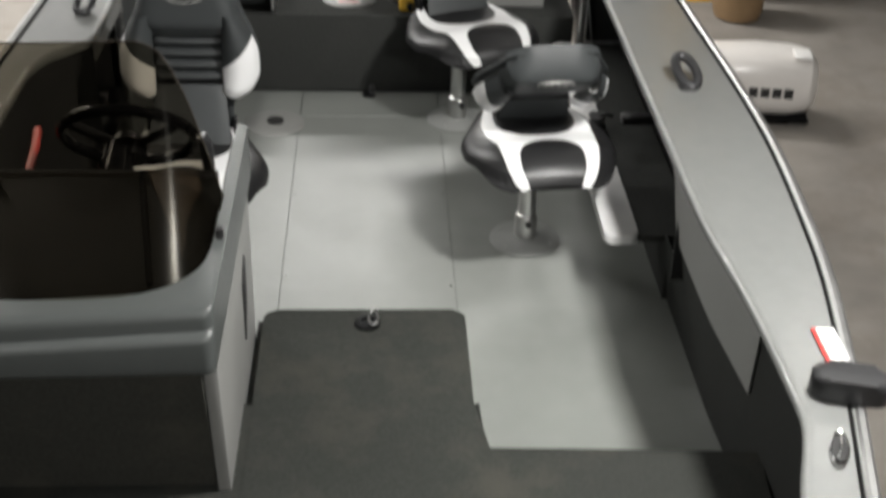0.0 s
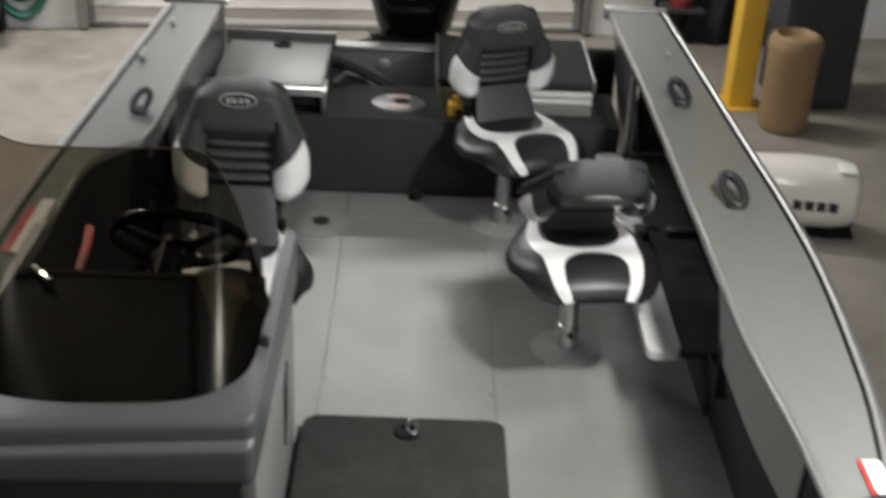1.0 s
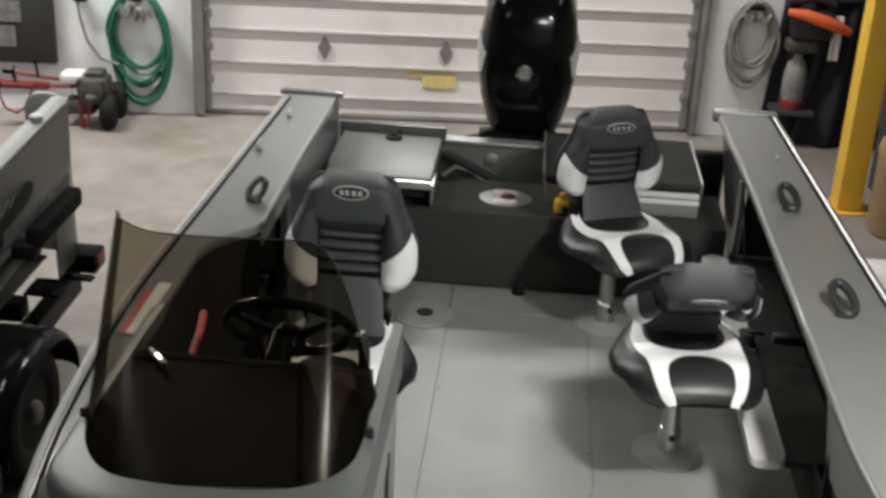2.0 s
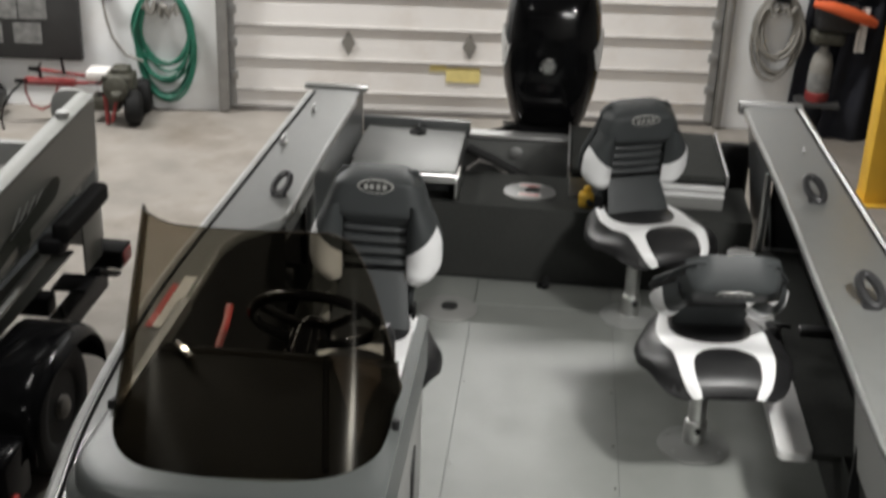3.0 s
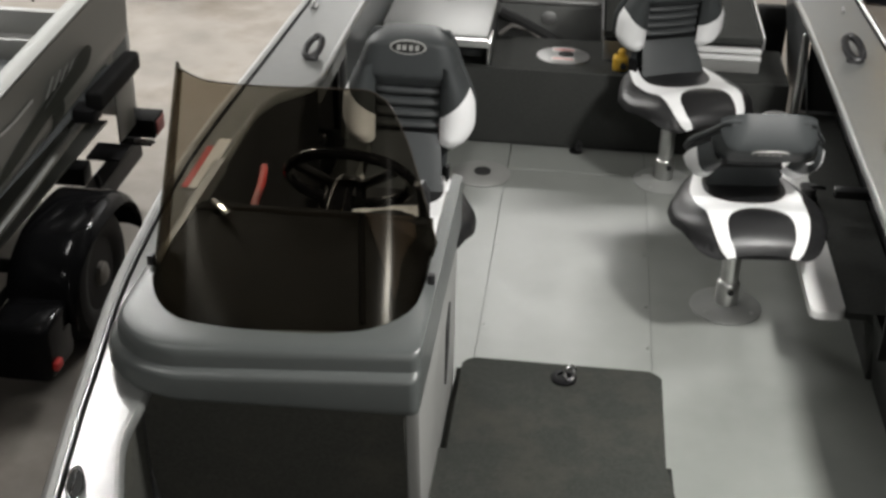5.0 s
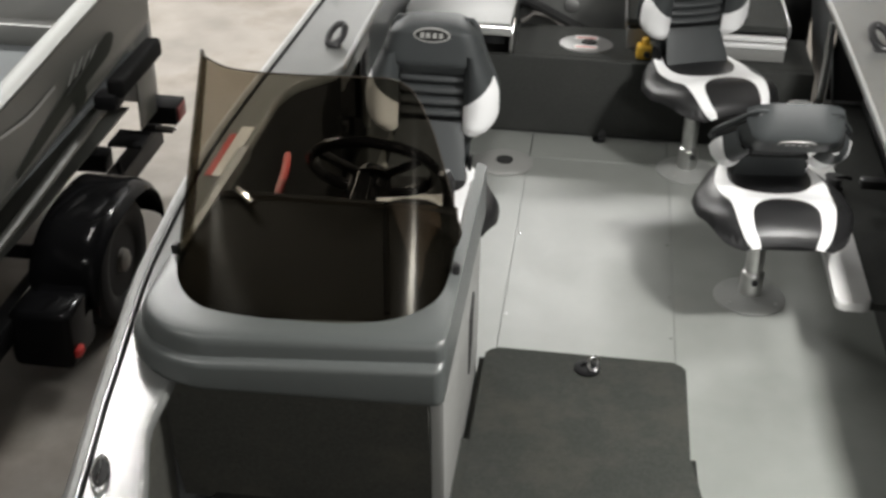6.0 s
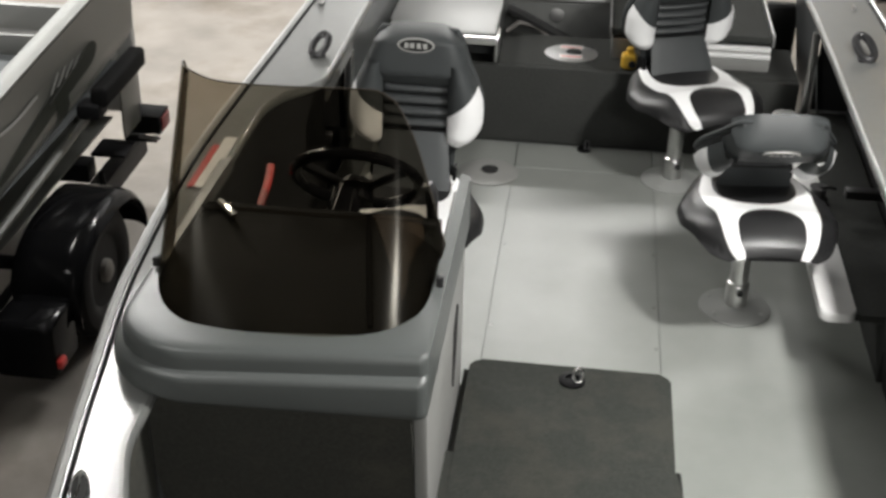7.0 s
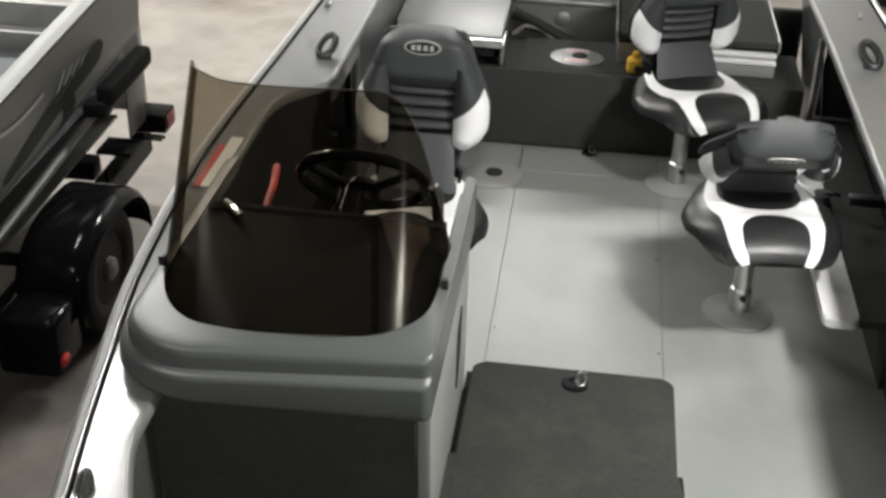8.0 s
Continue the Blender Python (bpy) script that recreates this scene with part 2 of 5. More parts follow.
M_VGREY = mat("vinyl_charcoal", (0.040, 0.044, 0.045), 0.5, vary=0.06, scale=8, bump=0.25, bump_scale=520, spec=0.35)
M_VBLACK = mat("vinyl_black", (0.014, 0.014, 0.0145), 0.34, vary=0.08, scale=8, bump=0.25, bump_scale=520)
M_VRIB = mat("vinyl_dark_grey", (0.032, 0.035, 0.036), 0.5, vary=0.06, scale=8, bump=0.25, bump_scale=520)
M_VWHITE = mat("vinyl_white", (0.78, 0.78, 0.78), 0.42, vary=0.03, scale=5, bump=0.2, bump_scale=520)
M_BADGE = mat("silver_badge", (0.36, 0.36, 0.34), 0.5, 0.2, vary=0.05)
M_CHROME = mat("chrome", (0.8, 0.8, 0.8), 0.12, 1.0, vary=0.03)
M_BLACKGLOSS = mat("black_gloss_paint", (0.004, 0.004, 0.0045), 0.12, vary=0.1, spec=0.3)
M_YELLOW = mat("yellow_paint", (0.72, 0.43, 0.04), 0.5, vary=0.06, stain=(0.4, 0.26, 0.06), stain_amount=0.3, stain_scale=4)
M_RED = mat("red_paint", (0.5, 0.03, 0.025), 0.45, vary=0.1)
M_OLDRED = mat("faded_red_paint", (0.20, 0.02, 0.02), 0.55, vary=0.2, stain=(0.06, 0.04, 0.035), stain_amount=0.6, stain_scale=9)
M_ORANGE = mat("orange_plastic", (0.75, 0.13, 0.04), 0.45, vary=0.1)
M_WHITEP = mat("white_gloss_paint", (0.72, 0.69, 0.66), 0.3, vary=0.04, coat=0.3)
M_GREENHOSE = mat("green_hose", (0.02, 0.14, 0.09), 0.4, vary=0.15)
M_GREYCORD = mat("grey_cord", (0.22, 0.21, 0.19), 0.6, vary=0.15)
M_TAN = mat("tan_plastic", (0.27, 0.175, 0.09), 0.55, vary=0.12, scale=4, stain=(0.16, 0.1, 0.06), stain_amount=0.5, stain_scale=5)
M_TYRE = mat("tyre_rubber", (0.010, 0.010, 0.010), 0.7, vary=0.2, bump=0.3, bump_scale=150, spec=0.2)
M_FEND = mat("black_fender", (0.005, 0.005, 0.0055), 0.13, vary=0.15, rough_vary=0.05, spec=0.09)
M_STEEL = mat("black_steel", (0.007, 0.007, 0.0075), 0.45, vary=0.15, spec=0.06)
M_NBHULL = mat("neighbour_hull_paint", (0.074, 0.076, 0.068), 0.38, 0.2, vary=0.08, scale=3)
M_NBCAP = mat("pale_grey_cap", (0.27, 0.275, 0.26), 0.55, vary=0.08, scale=5)
M_NBDECAL = mat("dark_olive_vinyl", (0.014, 0.016, 0.012), 0.6, vary=0.06, scale=6, spec=0.15)
M_BLACKBOARD = mat("dark_board", (0.035, 0.035, 0.035), 0.7, vary=0.2, scale=5)
M_GREYPAPER = mat("grey_pictures", (0.17, 0.17, 0.165), 0.6, vary=0.35, scale=18)
M_PAPER = mat("white_paper", (0.75, 0.74, 0.72), 0.6, vary=0.03)
M_NAVY = mat("dark_cloth", (0.012, 0.013, 0.02), 0.9, vary=0.3, bump=0.5)
M_ENGINE = mat("engine_dirt_metal", (0.06, 0.058, 0.045), 0.6, 0.3, vary=0.3, scale=20)
M_TINT = tinted("smoked_acrylic", (0.585, 0.553, 0.495))
M_TUBE = glow("tube_white", (1.0, 0.96, 0.9), 6)
M_NOTE = mat("yellow_note", (0.74, 0.62, 0.25), 0.6, vary=0.08, scale=25)

# ---- garage ----
TILT = math.atan(0.0936)  # turn of the garage against the boat
WALLM = Matrix.Translation((-2.4, 8.745, GROUND)) @ pose(0, 0, 0, 0, 0, math.degrees(TILT))
floor = part("ground", box(-7, 7, -13, 0.6, -0.1, 0, m=WALLM), M_CONCRETE)
tagged(floor, "stained bare concrete garage floor", "floor", kind="structure")
H = CEIL - GROUND
DOORW, DOORH = 3.62, 2.6
wall = part("wall_north", box(-4.5, -0.02, 0, 0.2, 0, H, m=WALLM), M_WALL)
b = box(DOORW + 0.02, 6.5, 0, 0.2, 0, H, m=WALLM)
tagged(part("wall_north_east", b, M_WALL), "white painted masonry garage wall", "wall", kind="structure")
tagged(wall, "white painted masonry garage wall", "wall", kind="structure")
tagged(part("wall_lintel", box(-0.02, DOORW + 0.02, 0, 0.2, DOORH, H, m=WALLM), M_WALL), "white painted wall over the garage door", "wall", kind="structure")
# West, east and south walls are unseen and only close the room.
tagged(part("wall_west", box(-4.7, -4.5, -12, 0.2, 0, H, m=WALLM), M_WALLD), "bare grey block garage wall", "wall", kind="structure")
tagged(part("wall_east", box(6.5, 6.7, -12, 0.2, 0, H, m=WALLM), M_WALLD), "bare grey block garage wall", "wall", kind="structure")
tagged(part("wall_south", box(-4.7, 6.7, -12.2, -12, 0, H, m=WALLM), M_WALLD), "bare grey block garage wall", "wall", kind="structure")
tagged(part("ceiling", box(-4.7, 6.7, -12.2, 0.2, H, H + 0.1, m=WALLM), M_CEIL), "pale painted garage ceiling", "ceiling", kind="structure")

gdoor = thing("door_1", "white ribbed overhead garage door, closed", "garage door", WALLM, kind="structure")
for k in range(10):
    z0 = 0.157 + k * 0.2425
    part("panel", box(0.03, DOORW - 0.03, 0.06, 0.1, z0 - 0.2405 if k else 0.031, z0 - 0.002, 0.004, 1), M_DOOR, gdoor)
    part("rib", box(0.03, DOORW - 0.03, 0.038, 0.058, z0 - 0.011, z0 + 0.011, 0.005, 2), M_RIB, gdoor, "greyed horizontal rib")
for x in (0.055, DOORW - 0.055):
    part("stile", box(x - 0.028, x + 0.028, 0.02, 0.034, 0.03, 2.58, 0.003, 1), M_ALUDULL, gdoor, "dented galvanised end stile")
for k in range(9):
    for x in (0.07, DOORW - 0.07):
        part("hinge", box(x - 0.035, x + 0.035, 0.004, 0.018, 0.245 + 0.2425 * k, 0.31 + 0.2425 * k, 0.006), M_ALUDULL, gdoor, "small steel hinge")
for x in (0.905, 1.785):
    d = [(0, -0.095), (0.05, 0), (0, 0.095), (-0.05, 0)]
    part("diamond", prism([(a, c) for a, c in d], 0, 0.006, m=Matrix.Translation((x, 0.052, 0.53)) @ pose(0, 0, 0, 90)), M_JAMB, gdoor, "grey diamond ornament")
part("sticker", box(1.62, 1.87, 0.05, 0.056, 0.26, 0.37), M_NOTE, gdoor, "torn yellow sticker")
part("sticker", box(1.5, 1.62, 0.05, 0.056, 0.34, 0.4), M_NOTE, gdoor, "torn yellow sticker")
part("seal", box(0.02, DOORW - 0.02, 0.03, 0.1, 0.0, 0.03, 0.005), M_SEAL, gdoor, "grey bottom seal")
for k, (a, c) in enumerate(((-0.035, 0.025), (DOORW - 0.025, DOORW + 0.035))):
    tagged(part("door_jamb_%d" % (k + 1), box(a, c, -0.03, -0.002, 0, DOORH, 0.004, m=WALLM), M_JAMB), "weathered dark door jamb", "door jamb", kind="structure")
for k, x in enumerate((-0.005, DOORW + 0.005)):
    tagged(part("door_track_%d" % (k + 1), box(x - 0.02, x + 0.05 if k == 0 else x + 0.02, -0.06, -0.032, 0.02, 2.6, 0.004, m=WALLM), M_ALUDULL), "galvanised steel door track", "door track", kind="structure")


def added_lamp(place, turn, length, watts):
    lamp = thing("added_lamp", "white twin-tube strip light under the ceiling", "lamp", Matrix.Translation(place) @ pose(0, 0, 0, 0, 0, turn), "ceiling strip lights")
    part("housing", box(-length / 2, length / 2, -0.06, 0.06, 0.03, 0.09, 0.01), M_WHITEP, lamp)
    for s in (-0.03, 0.03):
        part("tube", tube([(-length / 2 + 0.03, s, 0.012), (length / 2 - 0.03, s, 0.012)], 0.013, 12), M_TUBE, lamp)
    for s in (-length / 2 + 0.2, length / 2 - 0.2):
        part("hanger", tube([(s, 0, 0.09), (s, 0, CEIL - place[2])], 0.004, 6), M_STEEL, lamp)
    data = bpy.data.lights.new("tube_light", "AREA")
    data.shape, data.size, data.size_y, data.energy, data.color = "RECTANGLE", length, 0.2, watts, (1.0, 0.985, 0.955)
    light = new("tube_light", data)
    light.matrix_basis = Matrix.Translation((place[0], place[1], place[2] - 0.01)) @ pose(0, 0, 0, 0, 0, turn)


for row in TUBES:
    added_lamp(*row)

# ---- the boat ----
OUT = curve([(-1.3, 0.02), (-0.9, 0.25), (-0.2, 0.5), (0.6, 0.70), (1.2, 0.81), (1.63, 0.905), (1.95, 0.975), (2.4, 1.045), (3.0, 1.078), (3.8, 1.05), (5.05, 1.0)])
INNER = curve([(-1.3, 0.01), (-0.9, 0.13), (-0.2, 0.36), (0.6, 0.57), (1.2, 0.67), (1.6, 0.772), (1.83, 0.832), (2.1, 0.828), (2.6, 0.795), (4.1, 0.785), (5.05, 0.765)])
HELM = curve([(-1.3, -0.03), (1.92, -0.03), (2.25, 0.1), (2.6, 0.135), (3.3, 0.14), (3.45, 0.10), (3.54, 0.02), (3.6, 0.0), (5, 0.0)])


def INN(y, side=1):
    """Half width inside the gunwale; it is narrower beside the helm."""
    return INNER(y) + (HELM(y) if side < 0 else 0.0)


def OUTW(y, side):
    return OUT(y) - (0.035 if side < 0 else 0.005) * min(1, max(0, (y - 1.0) / 1.0))


GZ = curve([(-1.3, 0.70), (0.5, 0.66), (1.2, 0.643), (2.2, 0.64), (5.05, 0.64)])
boat = thing("boat", "grey aluminium fishing boat with carpeted decks on a trailer", "boat")
AFT = 5.05


def gunwale(side):
    aft = 5.05 if side > 0 else 4.93
    n = 64 if side > 0 else 62
    def top(a, c):
        y = -1.3 + (aft + 1.3) * c
        x = INN(y, side) + 0.012 + (OUTW(y, side) - INN(y, side) - 0.012) * a
        return (side * x, y, GZ(y) + 0.0006 * math.sin(math.pi * a))
    g = part("gunwale", sheet(top, 8, 140, 0.004), M_GUN, boat, "grey painted gunwale cap")
    part("inner_lip", tube([(side * (INN(-1.2 + k * 0.05, side) + 0.02), -1.2 + k * 0.05, GZ(-1.2 + k * 0.05) - 0.016) for k in range(2 * n - 3)], 0.017, 12), M_GUN, boat, "rolled inner gunwale lip")
    part("rub_rail", tube([(side * (OUTW(-1.25 + k * 0.1, side) + 0.005), -1.25 + k * 0.1, GZ(-1.25 + k * 0.1) - 0.012) for k in range(n)], 0.016, 10), M_RAIL, boat, "aluminium rub rail")
    part("rub_insert", tube([(side * (OUTW(-1.25 + k * 0.1, side) - 0.014), -1.25 + k * 0.1, GZ(-1.25 + k * 0.1) + 0.002) for k in range(n)], 0.0045, 8), M_RUB, boat, "black rubber rail insert")

    def outer(a, c):
        y = -1.3 + (aft + 1.3) * c
        pts = [(OUTW(y, side), GZ(y) - 0.02), (OUTW(y, side) * 0.97, 0.25), (OUTW(y, side) * 0.86, -0.1), (0.0, -0.34)]
        q = a * 3
        k = min(int(q), 2)
        w = q - k
        return (side * (pts[k][0] * (1 - w) + pts[k + 1][0] * w), y, pts[k][1] * (1 - w) + pts[k + 1][1] * w)
    part("hull_side", sheet(outer, 12, 60, 0.004), M_HULL, boat, "dark grey hull side")
    return g


for s in (-1, 1):
    gunwale(s)
    # corner cap at the stern end
    part("end_cap", box(s * 0.885 - 0.13, s * 0.885 + 0.13, 5.03 if s > 0 else 4.91, 5.08 if s > 0 else 4.96, 0.60 if s > 0 else 0.630, 0.652, 0.010), M_ALUDULL if s > 0 else M_GUN, boat, "cast corner cap")

# inner sides
def inner_side(side, spans):
    for y0, y1, z0, z1, material, label in spans:
        lean = 0.15 if side > 0 else 0.0
        inset = 0.026 if material is M_PANEL else 0.033
        rake = 0.1 if (side > 0 and y0 == 2.13 and material is M_PANEL) else 0.0

        def wall_at(a, c):
            y = y0 + rake * (1 - c) + (y1 - y0 - rake * (1 - c)) * a
            z = z0 + (z1 - z0) * c
            return (side * (max(INN(y, side), 0.3) + inset + lean * (0.63 - z)), y, z)
        part("side_panel", sheet(wall_at, 14, 1, 0.005), material, boat, label)


inner_side(1, [(0.2, 2.25, 0.2, 0.63, M_CARPETD, "dark carpeted side"), (2.13, 2.9, 0.0, 0.35, M_CARPETD, "dark carpeted side"),
               (2.13, 2.9, 0.35, 0.625, M_PANEL, "grey painted side panel"), (2.9, 3.1, 0.0, 0.24, M_CARPETD, "dark carpeted side"),
               (2.9, 4.5, 0.57, 0.625, M_PANEL, "grey painted side panel"), (4.5, 5.05, 0.0, 0.625, M_HULL, "dark grey side panel")])
# The side beside the helm is black in place of its shadow.
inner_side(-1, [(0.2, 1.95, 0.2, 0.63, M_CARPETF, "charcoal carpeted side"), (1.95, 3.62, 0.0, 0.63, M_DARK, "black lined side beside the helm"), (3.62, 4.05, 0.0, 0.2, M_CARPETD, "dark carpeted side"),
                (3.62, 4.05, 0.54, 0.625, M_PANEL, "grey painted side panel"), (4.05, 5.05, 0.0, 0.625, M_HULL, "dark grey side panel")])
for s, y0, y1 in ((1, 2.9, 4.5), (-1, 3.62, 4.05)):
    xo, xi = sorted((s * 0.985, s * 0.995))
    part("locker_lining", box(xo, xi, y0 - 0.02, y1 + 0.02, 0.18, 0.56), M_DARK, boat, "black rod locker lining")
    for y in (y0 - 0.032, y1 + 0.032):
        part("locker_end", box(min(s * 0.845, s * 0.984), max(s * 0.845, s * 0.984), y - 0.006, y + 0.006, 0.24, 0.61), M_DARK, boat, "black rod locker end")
    part("locker_frame", box(min(s * 0.805, s * 0.83), max(s * 0.805, s * 0.83), y1 - 0.012, y1 + 0.012, 0.22, 0.55, 0.004), M_ALU, boat, "bright aluminium frame")
    part("rod_rack", box(min(s * 0.84, s * 0.97), max(s * 0.84, s * 0.97), (y0 + y1) / 2 - 0.02, (y0 + y1) / 2 + 0.02, 0.3, 0.33, 0.005), M_PLASTIC, boat, "black rod rack")

# floor of the cockpit
part("floor_base", box(-0.84, 0.95, 2.05, 5.05, -0.06, -0.006), M_HULL, boat, "dark sub-floor")
SEAM_L, SEAM_R = -0.246, 0.28
G = 0.0006
part("floor_panel", box(-0.84, SEAM_L - G, 2.1, 4.566, -0.005, 0, 0.001, 1), M_FLOOR, boat, "grey woven vinyl floor")
part("floor_panel", box(SEAM_L + G, SEAM_R - G, 2.3, 4.345 - G, -0.005, 0, 0.001, 1), M_FLOOR, boat, "grey woven vinyl floor")
part("floor_panel", box(SEAM_R + G, 0.95, 2.1, 4.566, -0.005, 0, 0.001, 1), M_FLOOR, boat, "grey woven vinyl floor")
fh = part("floor_hatch", box(SEAM_L + G + 0.002, SEAM_R - G - 0.002, 4.345 + G, 4.56, -0.005, 0.002, 0.002, 1), M_FLOOR, boat, "grey vinyl floor hatch")


def latch(place, parent, r=0.03, ring=M_CHROME):
    lt = part("latch", lathe([(r, 0), (r, 0.006), (r * 0.8, 0.009), (r * 0.55, 0.009), (r * 0.5, 0.004), (0, 0.004)], 24, m=Matrix.Translation(place)), M_STEEL, parent, "round black latch")
    part("ring", tube([(place[0] + r * 0.45 + r * 0.36 * math.cos(q * 0.5236), place[1] - 0.1 * r + r * 0.3 * math.sin(q * 0.5236), place[2] + 0.022 + 0.016 * math.sin(q * 0.5236)) for q in range(12)], 0.0048, 6, True), ring, lt, "lift ring")
    return lt


latch((0.013, 4.53, 0.002), fh, 0.026, M_PLASTIC)
dp = part("drain_plate", lathe([(0.112, 0), (0.112, 0.003), (0.105, 0.006), (0.034, 0.007), (0.03, 0.003), (0, 0.003)], 40, m=Matrix.Translation((-0.338, 4.28, 0.0005))), M_PANEL, boat, "round plate with a hole in the floor")
part("hole", lathe([(0.032, 0), (0.032, 0.004), (0, 0.004)], 24, m=Matrix.Translation((-0.335, 4.295, 0.0045))), M_DARK, dp, "black hole")
for x, y in ((SEAM_L + 0.012, 3.25), (SEAM_L + 0.012, 3.75), (SEAM_R - 0.012, 3.75), (SEAM_R - 0.012, 3.42), (SEAM_R - 0.012, 3.19), (SEAM_R + 0.012, 2.95)):
    part("screw", lathe([(0.004, 0), (0.003, 0.0015), (0, 0.002)], 10, m=Matrix.Translation((x, y, 0))), M_CHROME, boat, "small screw")

# bow deck and step
deck = [(-0.80, 2.1)] + [(-0.30, 2.1), (-0.30, 2.37), (0.29, 2.37), (0.29, 2.19), (0.93, 2.19)] + [(INN(y) + 0.085, y) for y in (2.1, 1.7, 1.3, 0.9, 0.5, 0.1, -0.3, -0.7)] + [(-INN(y) - 0.02, y) for y in (-0.7, -0.3, 0.1, 0.5, 0.9, 1.3, 1.7)]
part("bow_deck", prism(deck, 0.0, 0.219, 0.012), M_CARPET, boat, "charcoal carpeted bow deck")


def rounded(x0, x1, y0, y1, r, n=6):
    pts = []
    for cx, cy, a0 in ((x1 - r, y1 - r, 0), (x0 + r, y1 - r, 90), (x0 + r, y0 + r, 180), (x1 - r, y0 + r, 270)):
        for k in range(n + 1):
            q = radians(a0 + 90 * k / n)
            pts.append((cx + r * math.cos(q), cy + r * math.sin(q)))
    return pts


part("step_box", box(-0.266, 0.262, 2.373, 2.735, 0.0, 0.195), M_CARPET, boat, "carpeted step box")
lid = part("step_lid", prism(rounded(-0.25, 0.275, 1.85, 2.75, 0.03), 0.197, 0.222, 0.008, 3), M_CARPET, boat, "charcoal carpeted hatch lid")
latch((0.02, 2.685, 0.222), lid, 0.034)

# aft deck
part("aft_bulkhead", box(-0.80, 0.80, 4.567, 4.60, 0.0, 0.318, 0.008), M_CARPETD, boat, "dark carpeted bulkhead")
part("aft_deck", box(-0.345, 0.80, 4.602, 4.93, 0.285, 0.317, 0.004), M_CARPETD, boat, "dark carpeted aft deck")
fp = part("filler_plate", lathe([(0.105, 0), (0.105, 0.004), (0.1, 0.006), (0, 0.006)], 40, m=Matrix.Translation((-0.065, 4.735, 0.317)) @ Matrix.Diagonal((1, 0.86, 1, 1))), M_ALUDULL, boat, "round aluminium access plate")
for y in (4.692, 4.79):
    part("label", box(-0.11, -0.02, y - 0.017, y + 0.017, 0.3235, 0.3245), M_PAPER, fp, "white warning label")
    part("print", box(-0.105, -0.025, y - 0.008, y + 0.002, 0.3246, 0.325), M_RED, fp, "unreadable red print")
part("knob", lathe([(0.03, 0), (0.028, 0.004), (0, 0.004)], 24, m=Matrix.Translation((-0.055, 4.742, 0.3235))), M_DARK, fp, "black knob")
# left aft box with cubby and lid
part("aft_box", box(-0.79, -0.355, 4.75, 5.08, 0.29, 0.41), M_HULL, boat, "dark grey aft box")
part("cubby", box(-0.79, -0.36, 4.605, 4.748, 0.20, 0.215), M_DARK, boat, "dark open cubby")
part("cubby_divider", box(-0.36, -0.347, 4.60, 4.76, 0.2, 0.40, 0.003), M_ALU, boat, "aluminium divider")
al = part("aft_lid", box(-0.775, -0.355, 4.59, 5.10, 0.405, 0.435, 0.008), M_LID, boat, "light grey livewell lid")
part("lid_trim", box(-0.775, -0.352, 4.565, 4.587, 0.395, 0.427, 0.005), M_ALU, al, "aluminium trim")
latch((-0.555, 5.03, 0.435), al, 0.036, M_PLASTIC)
part("aft_trim", box(-0.80, -0.34, 5.103, 5.13, 0.40, 0.47, 0.006), M_HULL, boat, "dark stern trim")
# right aft box with dark lid and steps paled for glint
part("aft_box", box(0.09, 0.69, 4.72, 5.18, 0.318, 0.40), M_ALUDULL, boat, "grey aft box")
pl = part("aft_lid", box(0.085, 0.69, 4.68, 5.20, 0.425, 0.455, 0.008), M_CARPETD, boat, "dark carpeted aft lid")
part("lid_frame", box(0.078, 0.086, 4.68, 5.20, 0.41, 0.462, 0.003), M_ALUDULL, pl, "aluminium edge")
part("lid_frame", box(0.692, 0.702, 4.68, 5.20, 0.41, 0.462, 0.003), M_ALUDULL, pl, "aluminium edge")
# Aluminium steps; the lamp's reflection is put in as a pale colour.
for k in range(2):
    part("step_extrusion", box(0.33, 0.69, 4.66 - 0.008 * k, 4.69, 0.398 - 0.026 * k, 0.416 - 0.026 * k, 0.004), M_LEDGE, boat, "pale painted extrusion")
part("aft_face", box(0.15, 0.69, 4.664, 4.69, 0.319, 0.368, 0.004), M_PANEL, boat, "grey painted box face")
# Block added in the stern gap; its black stands for the gap's shade.
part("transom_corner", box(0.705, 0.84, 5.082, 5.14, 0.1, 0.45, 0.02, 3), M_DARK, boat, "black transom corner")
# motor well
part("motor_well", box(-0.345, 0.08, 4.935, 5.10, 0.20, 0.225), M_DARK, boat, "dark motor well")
part("transom", box(-0.79, 0.79, 5.10, 5.15, -0.3, 0.40, 0.01), M_GUN, boat, "grey transom")
part("transom_cap", box(-0.345, 0.08, 5.09, 5.16, 0.40, 0.425, 0.008), M_ALUDULL, boat, "aluminium transom cap")
part("well_bracket", lathe([(0.03, 0), (0.03, 0.01), (0.018, 0.014), (0, 0.014)], 24, m=Matrix.Translation((-0.14, 5.098, 0.345)) @ pose(0, 0, 0, 90)), M_ALUDULL, boat, "chrome drain fitting")
part("cable", tube([(-0.34, 4.96, 0.31), (-0.29, 4.98, 0.345), (-0.22, 4.98, 0.335), (-0.17, 4.97, 0.30), (-0.12, 4.95, 0.24)], 0.010, 8), M_SEAL, boat, "grey control cable")
part("cable", tube([(-0.34, 4.99, 0.40), (-0.25, 4.99, 0.36), (-0.12, 4.975, 0.30), (0.0, 4.96, 0.25)], 0.022, 8), M_DARK, boat, "thick black hose")

# side ledge under the rod locker
# Darker strip from the pale lip outwards.
part("side_ledge", box(0.80, 0.97, 3.10, 4.5, 0.215, 0.236), M_CARPETD, boat, "dark carpeted locker floor")
